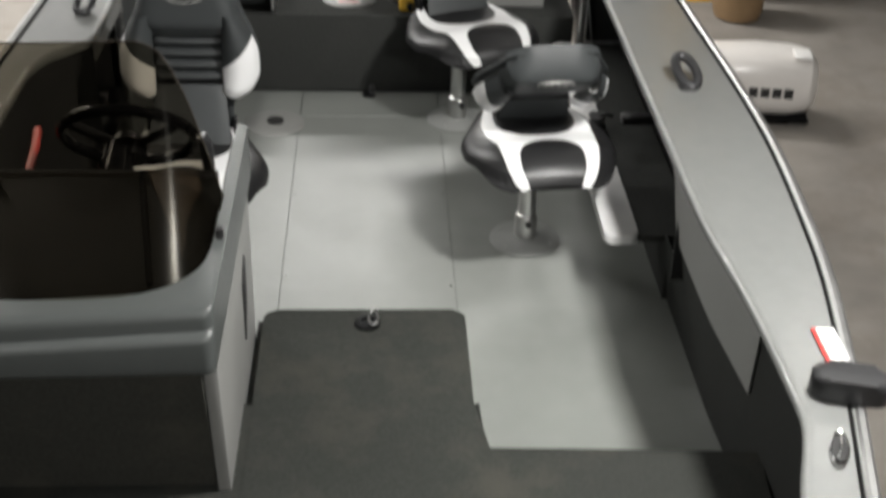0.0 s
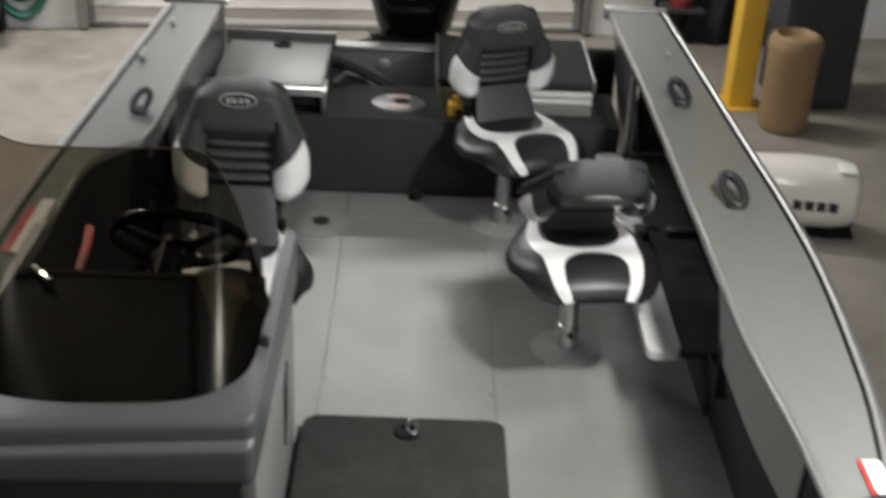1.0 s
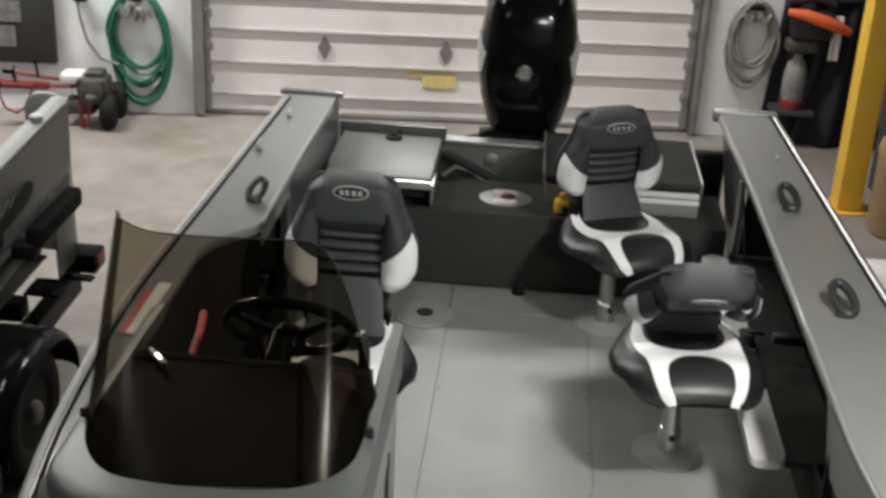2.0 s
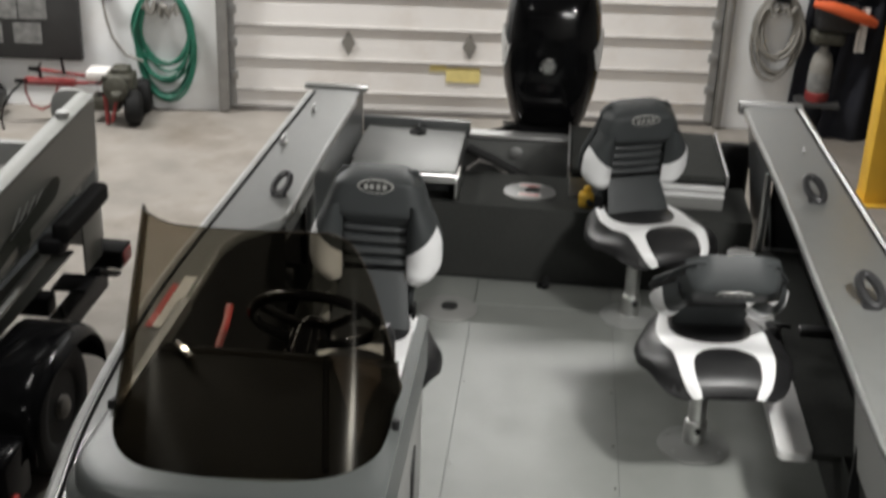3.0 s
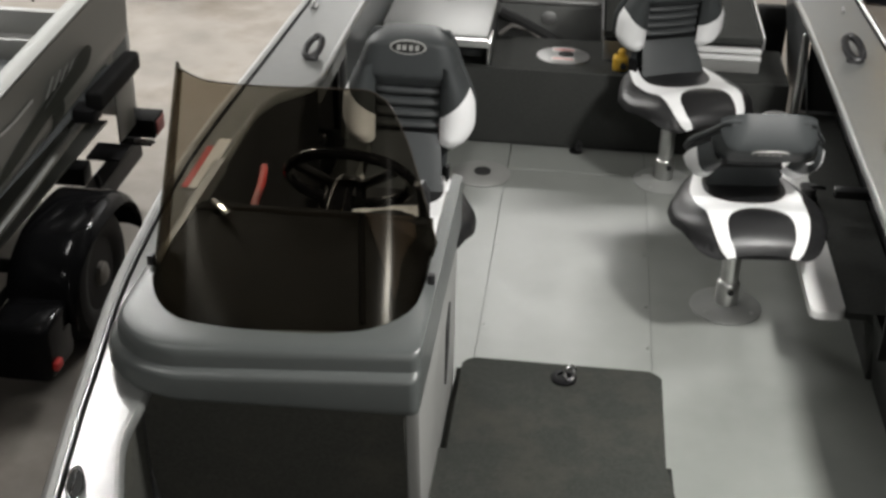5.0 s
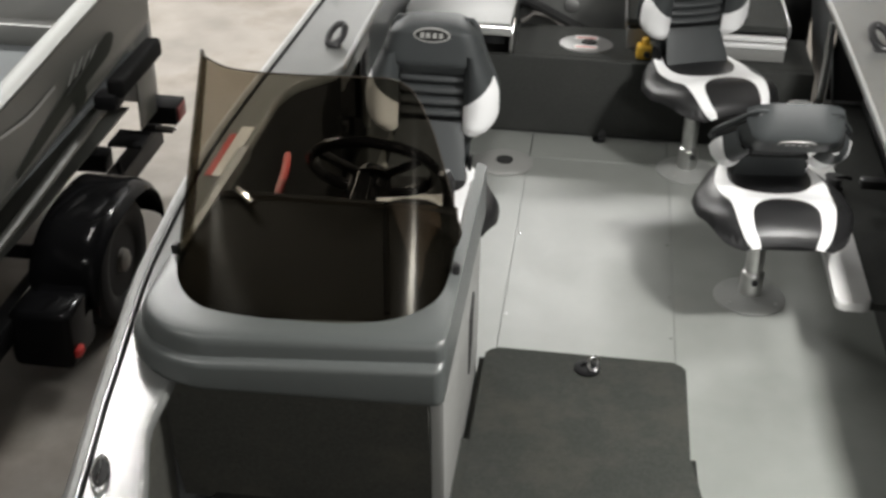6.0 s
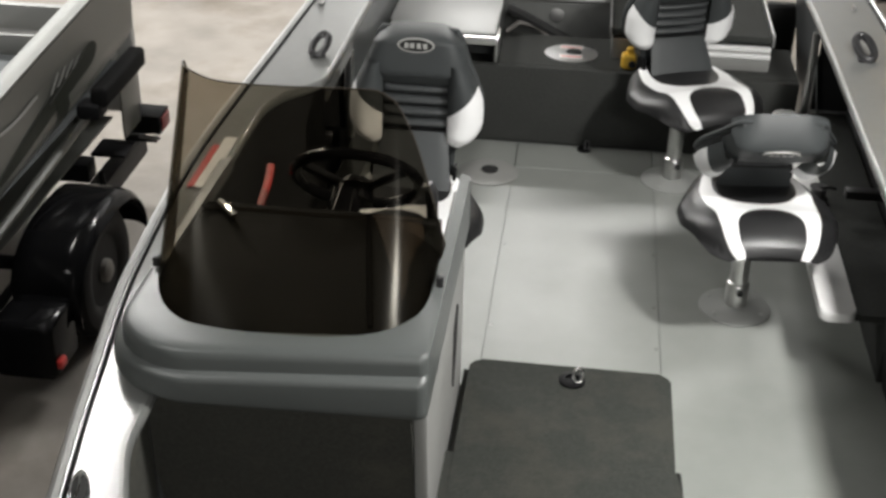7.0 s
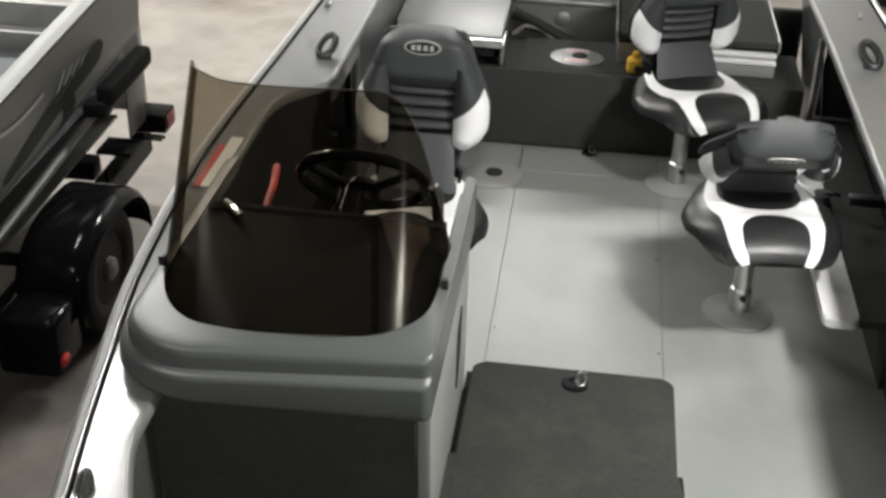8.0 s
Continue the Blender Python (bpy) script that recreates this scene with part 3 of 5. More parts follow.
part("ledge_lip", prism(rounded(0.70, 0.80, 3.085, 4.5, 0.03), 0.215, 0.243, 0.01, 3), M_LEDGE, boat, "pale rounded ledge lip")
part("ledge_support", box(0.90, 0.93, 3.12, 4.56, 0.0, 0.213), M_CARPETD, boat, "dark carpeted ledge support")


# gunwale handles and cleats
def handle(x, y, s, z, size=1.0, skew=0.0):
    """An upright oval grab loop on a small foot."""
    m = Matrix.Translation((x, y, z)) @ pose(0, 0, 0, 0, 0, s) @ Matrix.Scale(size, 4)
    rim = part("handle", tube([(0.030 * math.cos(q * 0.2618) - skew * math.sin(q * 0.2618), 0.05 * math.sin(q * 0.2618), 0.034 + 0.03 * math.sin(q * 0.2618)) for q in range(24)], 0.0155, 10, True), M_PLASTIC, boat, "black oval grab loop")
    rim.matrix_basis = m
    part("foot", prism(rounded(-0.03, 0.03, -0.07, -0.02, 0.02), -0.002, 0.008, 0.003), M_PLASTIC, rim)
    return rim


handle(0.92, 3.28, 0, GZ(3) + 0.003, 0.9, 0.014)
handle(0.893, 4.05, 0, GZ(4) + 0.003, 0.85, 0.014)
handle(-0.86, 3.78, 0, GZ(4) + 0.003, 0.75, -0.012)


def cleat(x, y, z, turn, size=1.0):
    m = Matrix.Translation((x, y, z)) @ pose(0, 0, 0, 0, 0, turn) @ Matrix.Scale(size, 4)
    base = part("cleat", box(-0.02, 0.02, -0.035, 0.035, 0, 0.008, 0.003), M_ALUDULL, boat, "dull aluminium cleat")
    base.matrix_basis = m
    part("horn", tube([(0, -0.07, 0.036), (0, -0.04, 0.032), (0, 0.04, 0.032), (0, 0.07, 0.036)], [0.006, 0.009, 0.009, 0.006], 8), M_ALUDULL, base)
    for y in (-0.02, 0.02):
        part("post", tube([(0, y, 0.006), (0, y, 0.032)], 0.008, 8), M_ALUDULL, base)


cleat(-0.955, 4.24, GZ(4) + 0.004, 0, 0.6)
cleat(-0.92, 4.62, GZ(4) + 0.004, 0, 0.45)
def flush_cleat(x, y, z, turn):
    """A folding cleat lying in its oval cup."""
    cup = part("flush_cleat", lathe([(0.060, 0), (0.060, 0.004), (0.054, 0.007), (0.048, 0.005), (0, 0.0045)], 36), M_CHROME, boat, "chrome flush cleat")
    cup.matrix_basis = Matrix.Translation((x, y, z)) @ pose(0, 0, 0, 0, 0, turn) @ Matrix.Diagonal((0.30, 0.85, 1.0, 1.0))
    part("recess", lathe([(0.045, 0.0052), (0.045, 0.0062), (0, 0.0062)], 30), M_DARK, cup, "dark recess")
    part("horn", tube([(-0.012, -0.04, 0.012), (0.0, -0.018, 0.010), (0.006, 0.0, 0.012), (0.0, 0.02, 0.010), (0.012, 0.04, 0.014)], [0.008, 0.006, 0.007, 0.006, 0.008], 8), M_CHROME, cup, "folded horn")


flush_cleat(-0.845, 1.64, GZ(1.64) + 0.004, 17)
flush_cleat(0.872, 1.70, GZ(1.70) + 0.004, -17)
cleat(0.93, 4.5, GZ(4) + 0.004, 0, 0.3)
nl = part("bow_light", prism(rounded(-0.035, 0.035, -0.09, 0.06, 0.033), 0, 0.05, 0.015, 3), M_PLASTIC, boat, "black fitting on the gunwale")
nl.matrix_basis = Matrix.Translation((0.925, 1.865, GZ(1.86) + 0.003)) @ pose(0, 0, 0, 0, 0, 76)
part("decal", box(0.938, 0.975, 1.965, 2.07, GZ(1.98) + 0.0055, GZ(1.98) + 0.0065), M_PAPER, boat, "white decal")
part("decal", box(0.928, 0.938, 1.96, 2.07, GZ(1.98) + 0.0055, GZ(1.98) + 0.0065), M_RED, boat, "red decal stripe")

# ---- console ----


def console_ring(out, n=10):
    """Plan of the console moved out by a margin: a wide front corner on the hull side, a tight one inboard, open aft."""
    pts = [(-0.92 - out, 2.75)]
    rx, ry = 0.185 + out, 0.165 + out
    for k in range(n + 1):
        q = radians(180 + 90 * k / n)
        pts.append((-0.735 + rx * math.cos(q), 2.075 + ry * math.sin(q)))
    r = 0.022
    for k in range(n + 1):
        q = radians(270 + 90 * k / n)
        pts.append((-0.266 - r + r * math.cos(q), 1.955 - out + r + r * math.sin(q)))
    pts.append((-0.266, 2.75))
    return pts


# windshield: a bent smoked sheet
WB = [(-0.868, 2.28), (-0.866, 2.19), (-0.822, 2.075), (-0.745, 2.012), (-0.62, 1.997), (-0.50, 2.003), (-0.41, 2.018), (-0.335, 2.066), (-0.296, 2.14), (-0.289, 2.23), (-0.29, 2.34)]
WT = [(-0.868, 2.48), (-0.862, 2.44), (-0.840, 2.405), (-0.785, 2.390), (-0.66, 2.42), (-0.545, 2.445), (-0.46, 2.45), (-0.41, 2.44), (-0.365, 2.42), (-0.325, 2.39), (-0.28, 2.34)]
WH = [1.10, 1.142, 1.140, 1.125, 1.107, 1.10, 1.10, 1.085, 1.02, 0.92, 0.80]
fx = [curve([(k / 10, p[0]) for k, p in enumerate(WB)]), curve([(k / 10, p[1]) for k, p in enumerate(WB)])]
gx = [curve([(k / 10, p[0]) for k, p in enumerate(WT)]), curve([(k / 10, p[1]) for k, p in enumerate(WT)]), curve([(k / 10, h) for k, h in enumerate(WH)])]



console = thing("console", "grey moulded helm console with a smoked windshield", "boat console")
levels = [(0.622, -0.012), (0.623, -0.002), (0.626, 0.003), (0.632, 0.0045), (0.640, 0.0045), (0.695, 0.0035), (0.703, 0.002), (0.708, -0.002), (0.712, -0.009), (0.715, -0.016), (0.720, -0.017), (0.738, -0.018), (0.748, -0.021), (0.755, -0.027), (0.758, -0.034)]
b = bmesh.new()
rings = []
for z, out in levels:
    lift = 0.036 * max(0.0, min(1.0, (0.70 - z) / 0.078))
    rings.append([b.verts.new((x, y, z + lift * max(0.0, min(1.0, (-0.3 - x) / 0.6)))) for x, y in console_ring(out)])
along = [0.04 * k for k in range(11)] + [0.6 + 0.04 * k for k in range(11)]
inner = [(-0.862, 2.75)] + [(fx[0](q), fx[1](q) + 0.004) for q in along] + [(-0.29, 2.75)]
outer = console_ring(-0.034)
for w in (0.35, 0.7, 1.0):
    rings.append([b.verts.new((p[0] * (1 - w) + q[0] * w, p[1] * (1 - w) + q[1] * w, 0.758 + 0.008 * w)) for p, q in zip(outer, inner)])
rings.append([b.verts.new((x, y, 0.73)) for x, y in inner])
for a, c in zip(rings, rings[1:]):
    for k in range(len(a) - 1):
        b.faces.new((a[k], a[k + 1], c[k + 1], c[k]))
part("shell", b, M_CONSOLE, console, "grey gelcoat shell", smooth=50)
def raked(bm, top=0.64, foot=0.215, back=0.118):
    """Lean the front of a body back towards its foot."""
    for v in bm.verts:
        if v.co.y < 2.1:
            v.co.y += back * max(0.0, min(1.0, (top - v.co.z) / (top - foot)))
    return bm


# Front light on this panel is partly put into its paler carpet.
part("front_panel", raked(box(-0.87, -0.30, 1.975, 2.0, 0.2, 0.64)), M_CARPETF, console, "charcoal carpeted front panel")
sp = part("side_panel", raked(box(-0.30, -0.27, 1.985, 2.70, 0.0, 0.745, 0.006)), M_PANEL, console, "grey inboard side panel")
part("slot", prism([(0.0, -0.1), (0.05, -0.02), (0.06, 0.1), (0.0, 0.06)], 0, 0.004, m=Matrix.Translation((-0.2695, 2.47, 0.43)) @ pose(0, 0, 0, 90, 0, 90)), M_DARK, sp, "black opening")
part("dashboard", sheet(lambda a, c: (-0.84 + 0.53 * a, 2.42 + 0.16 * c, 0.86 - 0.22 * c - 0.05 * math.cos(math.pi * 0.5 * c)), 6, 6, 0.01), M_PLASTIC, console, "black instrument panel")
part("dash_top", sheet(lambda a, c: (fx[0](a) * (1 - c) + c * (-0.83 + 0.53 * a), (fx[1](a) + 0.008) * (1 - c) + 2.44 * c, 0.752 + 0.05 * c), 30, 6, 0.006), M_DASH, console, "dark dash top")

part("dash_tray", sheet(lambda a, c: ((lambda w: (fx[0](w) * (1 - c) + c * (-0.83 + 0.53 * w) - 0.012, (fx[1](w) + 0.02) * (1 - c) + 2.43 * c, 0.7605 + 0.05 * c))(0.74 + 0.2 * a)), 10, 6, 0.003), M_TRAY, console, "brown dash tray liner")
# Thin black line from the front of the dash top to its back.
part("dash_seam", tube([(-0.394, 2.06, 0.7615), (-0.461, 2.43, 0.807)], 0.006, 8), M_RUB, console, "black dash seam")
part("steering_column", tube([(-0.55, 2.46, 0.70), (-0.547, 2.62, 0.76)], [0.05, 0.035], 14), M_FEND, console, "black steering column")


def shield(a, c):
    x0, y0, z0 = fx[0](a), fx[1](a), 0.762
    x1, y1, z1 = gx[0](a), gx[1](a), gx[2](a)
    return (x0 + (x1 - x0) * c, y0 + (y1 - y0) * c, z0 + (z1 - z0) * c)


ws = part("windshield", sheet(shield, 110, 16, 0.005), M_TINT, console, "smoked brown acrylic windshield", smooth=60)
part("edge", tube([shield(k / 80, 1.0) for k in range(81)], 0.0018, 8), M_EDGE, ws, "dark polished acrylic edge", smooth=60)
part("edge", tube([shield(1.0, k / 8) for k in range(9)], 0.0022, 8), M_EDGE, ws, "dark polished acrylic edge", smooth=60)
for x, y in ((-0.277, 2.235), (-0.882, 2.225)):
    part("clip", box(x - 0.008, x + 0.008, y - 0.01, y + 0.01, 0.762, 0.785, 0.003), M_PLASTIC, ws, "black clip")
# steering wheel
whl = part("steering_wheel", tube([(0.15 * math.cos(q * 0.2244), 0.15 * math.sin(q * 0.2244), 0) for q in range(28)], 0.014, 10, True), M_FEND, console, "black steering wheel")
whl.matrix_basis = Matrix.Translation((-0.53, 2.66, 0.775)) @ pose(0, 0, 0, -50)
for q in (90, 210, 330):
    part("spoke", tube([(0, 0, -0.03), (0.142 * math.cos(radians(q)), 0.142 * math.sin(radians(q)), 0)], 0.012, 8), M_STEEL, whl, "black spoke")
part("hub", lathe([(0.045, -0.06), (0.045, -0.02), (0.03, 0.0), (0, 0.0)], 20), M_FEND, whl)
part("throttle", tube([(-0.33, 2.52, 0.74), (-0.33, 2.5, 0.84), (-0.34, 2.5, 0.86)], 0.014, 8), M_PLASTIC, console, "black throttle lever")
part("red_strap", tube([(-0.79, 2.84, 0.70), (-0.775, 2.75, 0.70), (-0.77, 2.66, 0.69), (-0.755, 2.58, 0.69)], 0.010, 8), M_RED, console, "red kill-switch lanyard")
part("lever", tube([(-0.80, 2.432, 0.812), (-0.775, 2.40, 0.815), (-0.75, 2.37, 0.812)], 0.009, 8), M_CHROME, console, "chrome lever")
part("label", box(-0.985, -0.95, 2.80, 3.10, GZ(3) + 0.0055, GZ(3) + 0.0065), M_PAPER, boat, "white warning label")
part("label", box(-1.005, -0.986, 2.80, 3.05, GZ(3) + 0.005, GZ(3) + 0.006), M_RED, boat, "red warning label")

# ---- seats ----
CW = curve([(0, 0.17), (0.15, 0.20), (0.35, 0.23), (0.5, 0.231), (0.68, 0.212), (0.85, 0.184), (0.94, 0.160), (1.0, 0.125)])


def cushion_at(u, v):
    """A point on the cushion, u across from -1 to 1, v from back to front."""
    w = CW(v)
    x = u * w
    y = 0.20 - 0.43 * v
    z = 0.075 + 0.012 * math.cos(u * 2.2) + 0.018 * math.exp(-((v - 0.72) / 0.16) ** 2) - 0.012 * math.exp(-((v - 0.35) / 0.2) ** 2) * (1 - u * u)
    e = max(0.0, (abs(u) - 0.62) / 0.38)
    f = max(0.0, (v - 0.74) / 0.26)
    r = min(1.0, math.hypot(e, f)) if e and f else max(e, f)
    z -= 0.06 * (1 - math.sqrt(max(0, 1 - r * r)))
    return (x, y, z)


WO = curve([(0, 0.80), (0.2, 0.76), (0.42, 0.70), (0.6, 0.68), (0.8, 0.73), (1, 0.80)])
V0, V1 = 0.53, 0.66


def rear_half(v):
    return 0.62 * max(0, 1 - (v / V0) ** 2.6) ** 0.6


def front_half(v):
    return min(1.0, (math.sqrt(max(0, 1 - (1 - min(1, (v - V1) / 0.17)) ** 2)))) * (0.40 + 0.62 * (v - V1))


def cushion_patches():
    out = {}
    n = 28
    for s in (-1, 1):
        out.setdefault("side_bolster", []).append(sheet(lambda a, c: cushion_at(s * (WO(c) + (1 - WO(c)) * a), c), 14, n))
    rear = sheet(lambda a, c: cushion_at((2 * a - 1) * rear_half(c * V0), c * V0), 14, 16)
    out["rear_panel"] = [rear]
    front = sheet(lambda a, c: cushion_at((2 * a - 1) * front_half(V1 + (1 - V1) * c**1.5), V1 + (1 - V1) * c**1.5), 14, 28)
    out["front_panel"] = [front]
    wb = None
    for s in (-1, 1):
        wb = sheet(lambda a, c: cushion_at(s * (rear_half(c * V0) + (WO(c * V0) - rear_half(c * V0)) * a), c * V0), 10, 16, bm=wb)
        wb = sheet(lambda a, c: cushion_at(s * WO(V0 + (V1 - V0) * c) * a, V0 + (V1 - V0) * c), 12, 8, bm=wb)
        wb = sheet(lambda a, c: cushion_at(s * (front_half(V1 + (1 - V1) * c**1.5) + (WO(V1 + (1 - V1) * c**1.5) - front_half(V1 + (1 - V1) * c**1.5)) * a), V1 + (1 - V1) * c**1.5), 10, 28, bm=wb)
    out["white_panel"] = [wb]
    return out


BW = curve([(0.0, 0.115), (0.10, 0.12), (0.13, 0.15), (0.16, 0.185), (0.22, 0.207), (0.28, 0.205), (0.34, 0.185), (0.40, 0.158), (0.46, 0.138), (0.49, 0.126), (0.51, 0.105), (0.52, 0.075)])
CC = 0.10
PY = 0.105  # the post stands behind the middle of the cushion


def back_at(x, s, d):
    """A point on the backrest: x across, s up along it, d out of it towards the sitter."""
    lean = radians(8)
    return (x, 0.215 + s * math.sin(lean) - d * math.cos(lean), 0.085 + s * math.cos(lean) + d * math.sin(lean) * 0.3)


def bolster(s_side, a, s):
    w = BW(s)
    x = CC + (w - CC) * a
    d = 0.012 + (0.052 + 0.012 * min(1, max(0, (s - 0.2) / 0.1))) * math.sin(math.pi * min(1, 0.08 + 0.92 * a)) ** 0.5 * min(1, max(0, (s - 0.12) / 0.05)) ** 0.5
    return back_at(s_side * x, s, d)


def boat_seat(place, turn, fold=0.0, label="", name="pedestal_chair", tall=0.86, wide=0.97):
    seat = thing(name, label, "chair", Matrix.Translation(place) @ pose(0, 0, 0, 0, 0, turn), "pedestal seats in the boat")
    # pedestal
    part("base_plate", lathe([(0.112, 0), (0.112, 0.004), (0.10, 0.008), (0.045, 0.014), (0.036, 0.02), (0, 0.02)], 48, m=Matrix.Translation((0, PY, 0))), M_PLATE, seat, "round grey floor plate")
    for q in (35, 145, 215, 325):
        part("bolt", lathe([(0.008, 0), (0.007, 0.004), (0, 0.005)], 10, m=Matrix.Translation((0.088 * math.cos(radians(q)), PY + 0.088 * math.sin(radians(q)), 0.0065))), M_ALUDULL, seat)
    part("post", lathe([(0.036, 0.012), (0.036, 0.09), (0.034, 0.095), (0.028, 0.10), (0.028, 0.30), (0.034, 0.305), (0.034, 0.33), (0, 0.33)], 28, m=Matrix.Translation((0, PY, 0))), M_ALU, seat, "aluminium pedestal post")
    part("post_pin", tube([(0, PY - 0.036, 0.075), (0, PY - 0.045, 0.075)], 0.01, 8), M_DARK, seat)
    part("swivel", prism(rounded(-0.09, 0.09, -0.06, 0.14, 0.02), 0.33, 0.352, 0.003), M_STEEL, seat, "black swivel bracket")
    # cushion
    up = Matrix.Translation((0, 0, 0.355))
    shell = [(u * CW(v) * (0.93 - 0.12 * v), 0.195 - 0.40 * v) for u, v in [(-1, k / 14) for k in range(15)] + [(1, 1 - k / 14) for k in range(15)]]
    part("seat_shell", prism(shell, 0.355, 0.372), M_PLASTIC, seat, "black plastic seat shell")
    skirt = sheet(lambda a, c: (lambda p, q: (p[0] * (1 - c) + q[0] * c, p[1] * (1 - c) + q[1] * c, (p[2] * (1 - c) + 0.012 * c)))(
        *((lambda u, v: (cushion_at(u, v), (u * CW(v) * (0.92 - 0.12 * v), 0.20 - 0.40 * v, 0)))(*((-1, a * 2.5) if a < 0.4 else ((a - 0.4) / 0.2 * 2 - 1, 1.0) if a < 0.6 else (1, (1 - a) * 2.5))))), 60, 4)
    bmesh.ops.transform(skirt, matrix=up, verts=skirt.verts)
    part("cushion_side", skirt, M_VBLACK, seat, "black vinyl cushion side")
    colours = {"side_bolster": (M_VBLACK, "black vinyl side panel"), "rear_panel": (M_VBLACK, "black vinyl rear panel"),
               "front_panel": (M_VBLACK, "black vinyl front panel"), "white_panel": (M_VWHITE, "white vinyl seat panel")}
    for nm, meshes in cushion_patches().items():
        for mb in meshes:
            bmesh.ops.transform(mb, matrix=up, verts=mb.verts)
            part(nm, mb, colours[nm][0], seat, colours[nm][1], smooth=70)
    # backrest, folded forward by fold degrees about its hinge
    back = part("backrest", sheet(lambda a, c: back_at((2 * a - 1) * BW(0.50 * c) * 0.97, 0.50 * c, -0.02 - 0.02 * math.sin(math.pi * a)), 16, 30, 0.012), M_VGREY, seat, "charcoal vinyl back cover")
    hinge = Matrix.Translation((0, 0.205, 0.405 if fold < 30 else 0.425))
    back.matrix_basis = hinge @ pose(0, 0, 0, fold) @ Matrix.Diagonal((wide, 1, tall, 1)) @ Matrix.Translation((0, -0.205, -0.085))
    rim = tube([back_at(-BW(0.50 * k / 24) * 0.97, 0.50 * k / 24, -0.02) for k in range(25)] + [back_at(BW(0.50 * (1 - k / 24)) * 0.97, 0.50 * (1 - k / 24), -0.02) for k in range(25)], 0.007, 8)
    part("piping", rim, M_VGREY, back, "charcoal edge piping", smooth=70)
    part("lower_panel", sheet(lambda a, c: back_at((2 * a - 1) * CC * (1.32 - 0.32 * c), -0.03 + 0.21 * c, 0.022 + 0.012 * math.sin(math.pi * a) ** 0.5 + 0.135 * (1 - c) ** 1.25), 14, 14), M_VGREY, back, "charcoal vinyl lower panel", smooth=70)
    part("lower_panel_edge", sheet(lambda a, c: back_at(((2 * a - 1) * CC * 1.0), 0.18 - 0.004 * c, 0.034 * (1 - c)), 8, 2), M_VBLACK, back)
    for k in range(4):
        s0, s1 = 0.182 + 0.038 * k, 0.218 + 0.038 * k
        part("rib", sheet(lambda a, c: back_at((2 * a - 1) * CC, s0 + (s1 - s0) * c, 0.008 + 0.024 * math.sin(math.pi * c) ** 0.6 * math.sin(math.pi * (0.03 + 0.94 * a)) ** 0.25), 16, 8), M_VRIB, back, "padded dark rib", smooth=70)
    for sd in (-1, 1):
        sb = lambda a: 0.235 + 0.10 * a
        part("white_bolster", sheet(lambda a, c: bolster(sd, a, 0.125 + 0.02 * (1 - a) + (sb(a) - 0.125 - 0.02 * (1 - a)) * c), 14, 16), M_VWHITE, back, "white vinyl side bolster", smooth=70)
        part("shoulder", sheet(lambda a, c: bolster(sd, a, sb(a) + (0.41 - sb(a)) * c), 14, 12), M_VGREY, back, "charcoal vinyl shoulder", smooth=70)
    def headrest(a, c):
        """A thick padded roll that turns over the top of the back."""
        u = 2 * a - 1
        side = (1 - abs(u) ** 7) ** 0.5
        q = max(0.0, (c - 0.55) / 0.45)
        s = 0.335 + 0.14 * min(1, c / 0.55) + 0.038 * math.sin(q * math.pi / 2) * (0.4 + 0.6 * side) - 0.035 * abs(u) ** 7 * min(1, c)
        d = -0.04 + (0.04 + 0.064 * side * min(1, 0.5 + c * 3)) * math.cos(q * math.pi / 2)
        g = min(1.0, c / 0.32)
        g = g * g * (3 - 2 * g)
        return back_at(u * (0.118 * (1 - g) + BW(min(s, 0.505)) * g), s, d)
    head = sheet(headrest, 28, 26)
    hd = part("head_panel", head, M_VGREY, back, "charcoal vinyl headrest", smooth=70)
    # badge: a plain silver oval with a bar
    q = lambda r1, r2, n=24: [(r1 * math.cos(2 * math.pi * k / n), r2 * math.sin(2 * math.pi * k / n)) for k in range(n)]
    bmx = Matrix.Translation(back_at(0, 0.472, 0.061)) @ pose(0, 0, 0, 80)
    bd = part("badge", prism(q(0.056, 0.024), 0, 0.003, m=bmx), M_BADGE, back, "silver oval badge")
    bmi = Matrix.Translation(back_at(0, 0.472, 0.0645)) @ pose(0, 0, 0, 80)
    part("badge_field", prism(q(0.050, 0.019), 0, 0.001, m=bmi), M_VBLACK, bd)
    for bx in (-0.034, -0.017, 0.003, 0.022):
        part("badge_bar", prism([(bx, -0.009), (bx + 0.012, -0.009), (bx + 0.012, 0.008), (bx, 0.008)], 0.0012, 0.002, m=bmi), M_BADGE, bd, "plain silver bar")
    for sd in (-1, 1):
        part("hinge", prism(rounded(-0.03, 0.03, -0.02, 0.05, 0.015), -0.004, 0.004, m=Matrix.Translation((sd * 0.125, 0.2, 0.415)) @ pose(0, 0, 0, 90, 0, 90)), M_STEEL, seat, "black steel hinge")
    return seat


boat_seat((-0.497, 3.19, 0.0), 0, 0, "charcoal and white vinyl helm seat with upright back", tall=0.905)
boat_seat((0.385, 4.225, 0.0), 22, 13, "charcoal and white vinyl boat seat by the aft deck", tall=0.80, wide=1.0)
boat_seat((0.53, 3.36, 0.0), 6, 58, "charcoal and white vinyl boat seat, back folded forward", tall=0.86, wide=0.97)

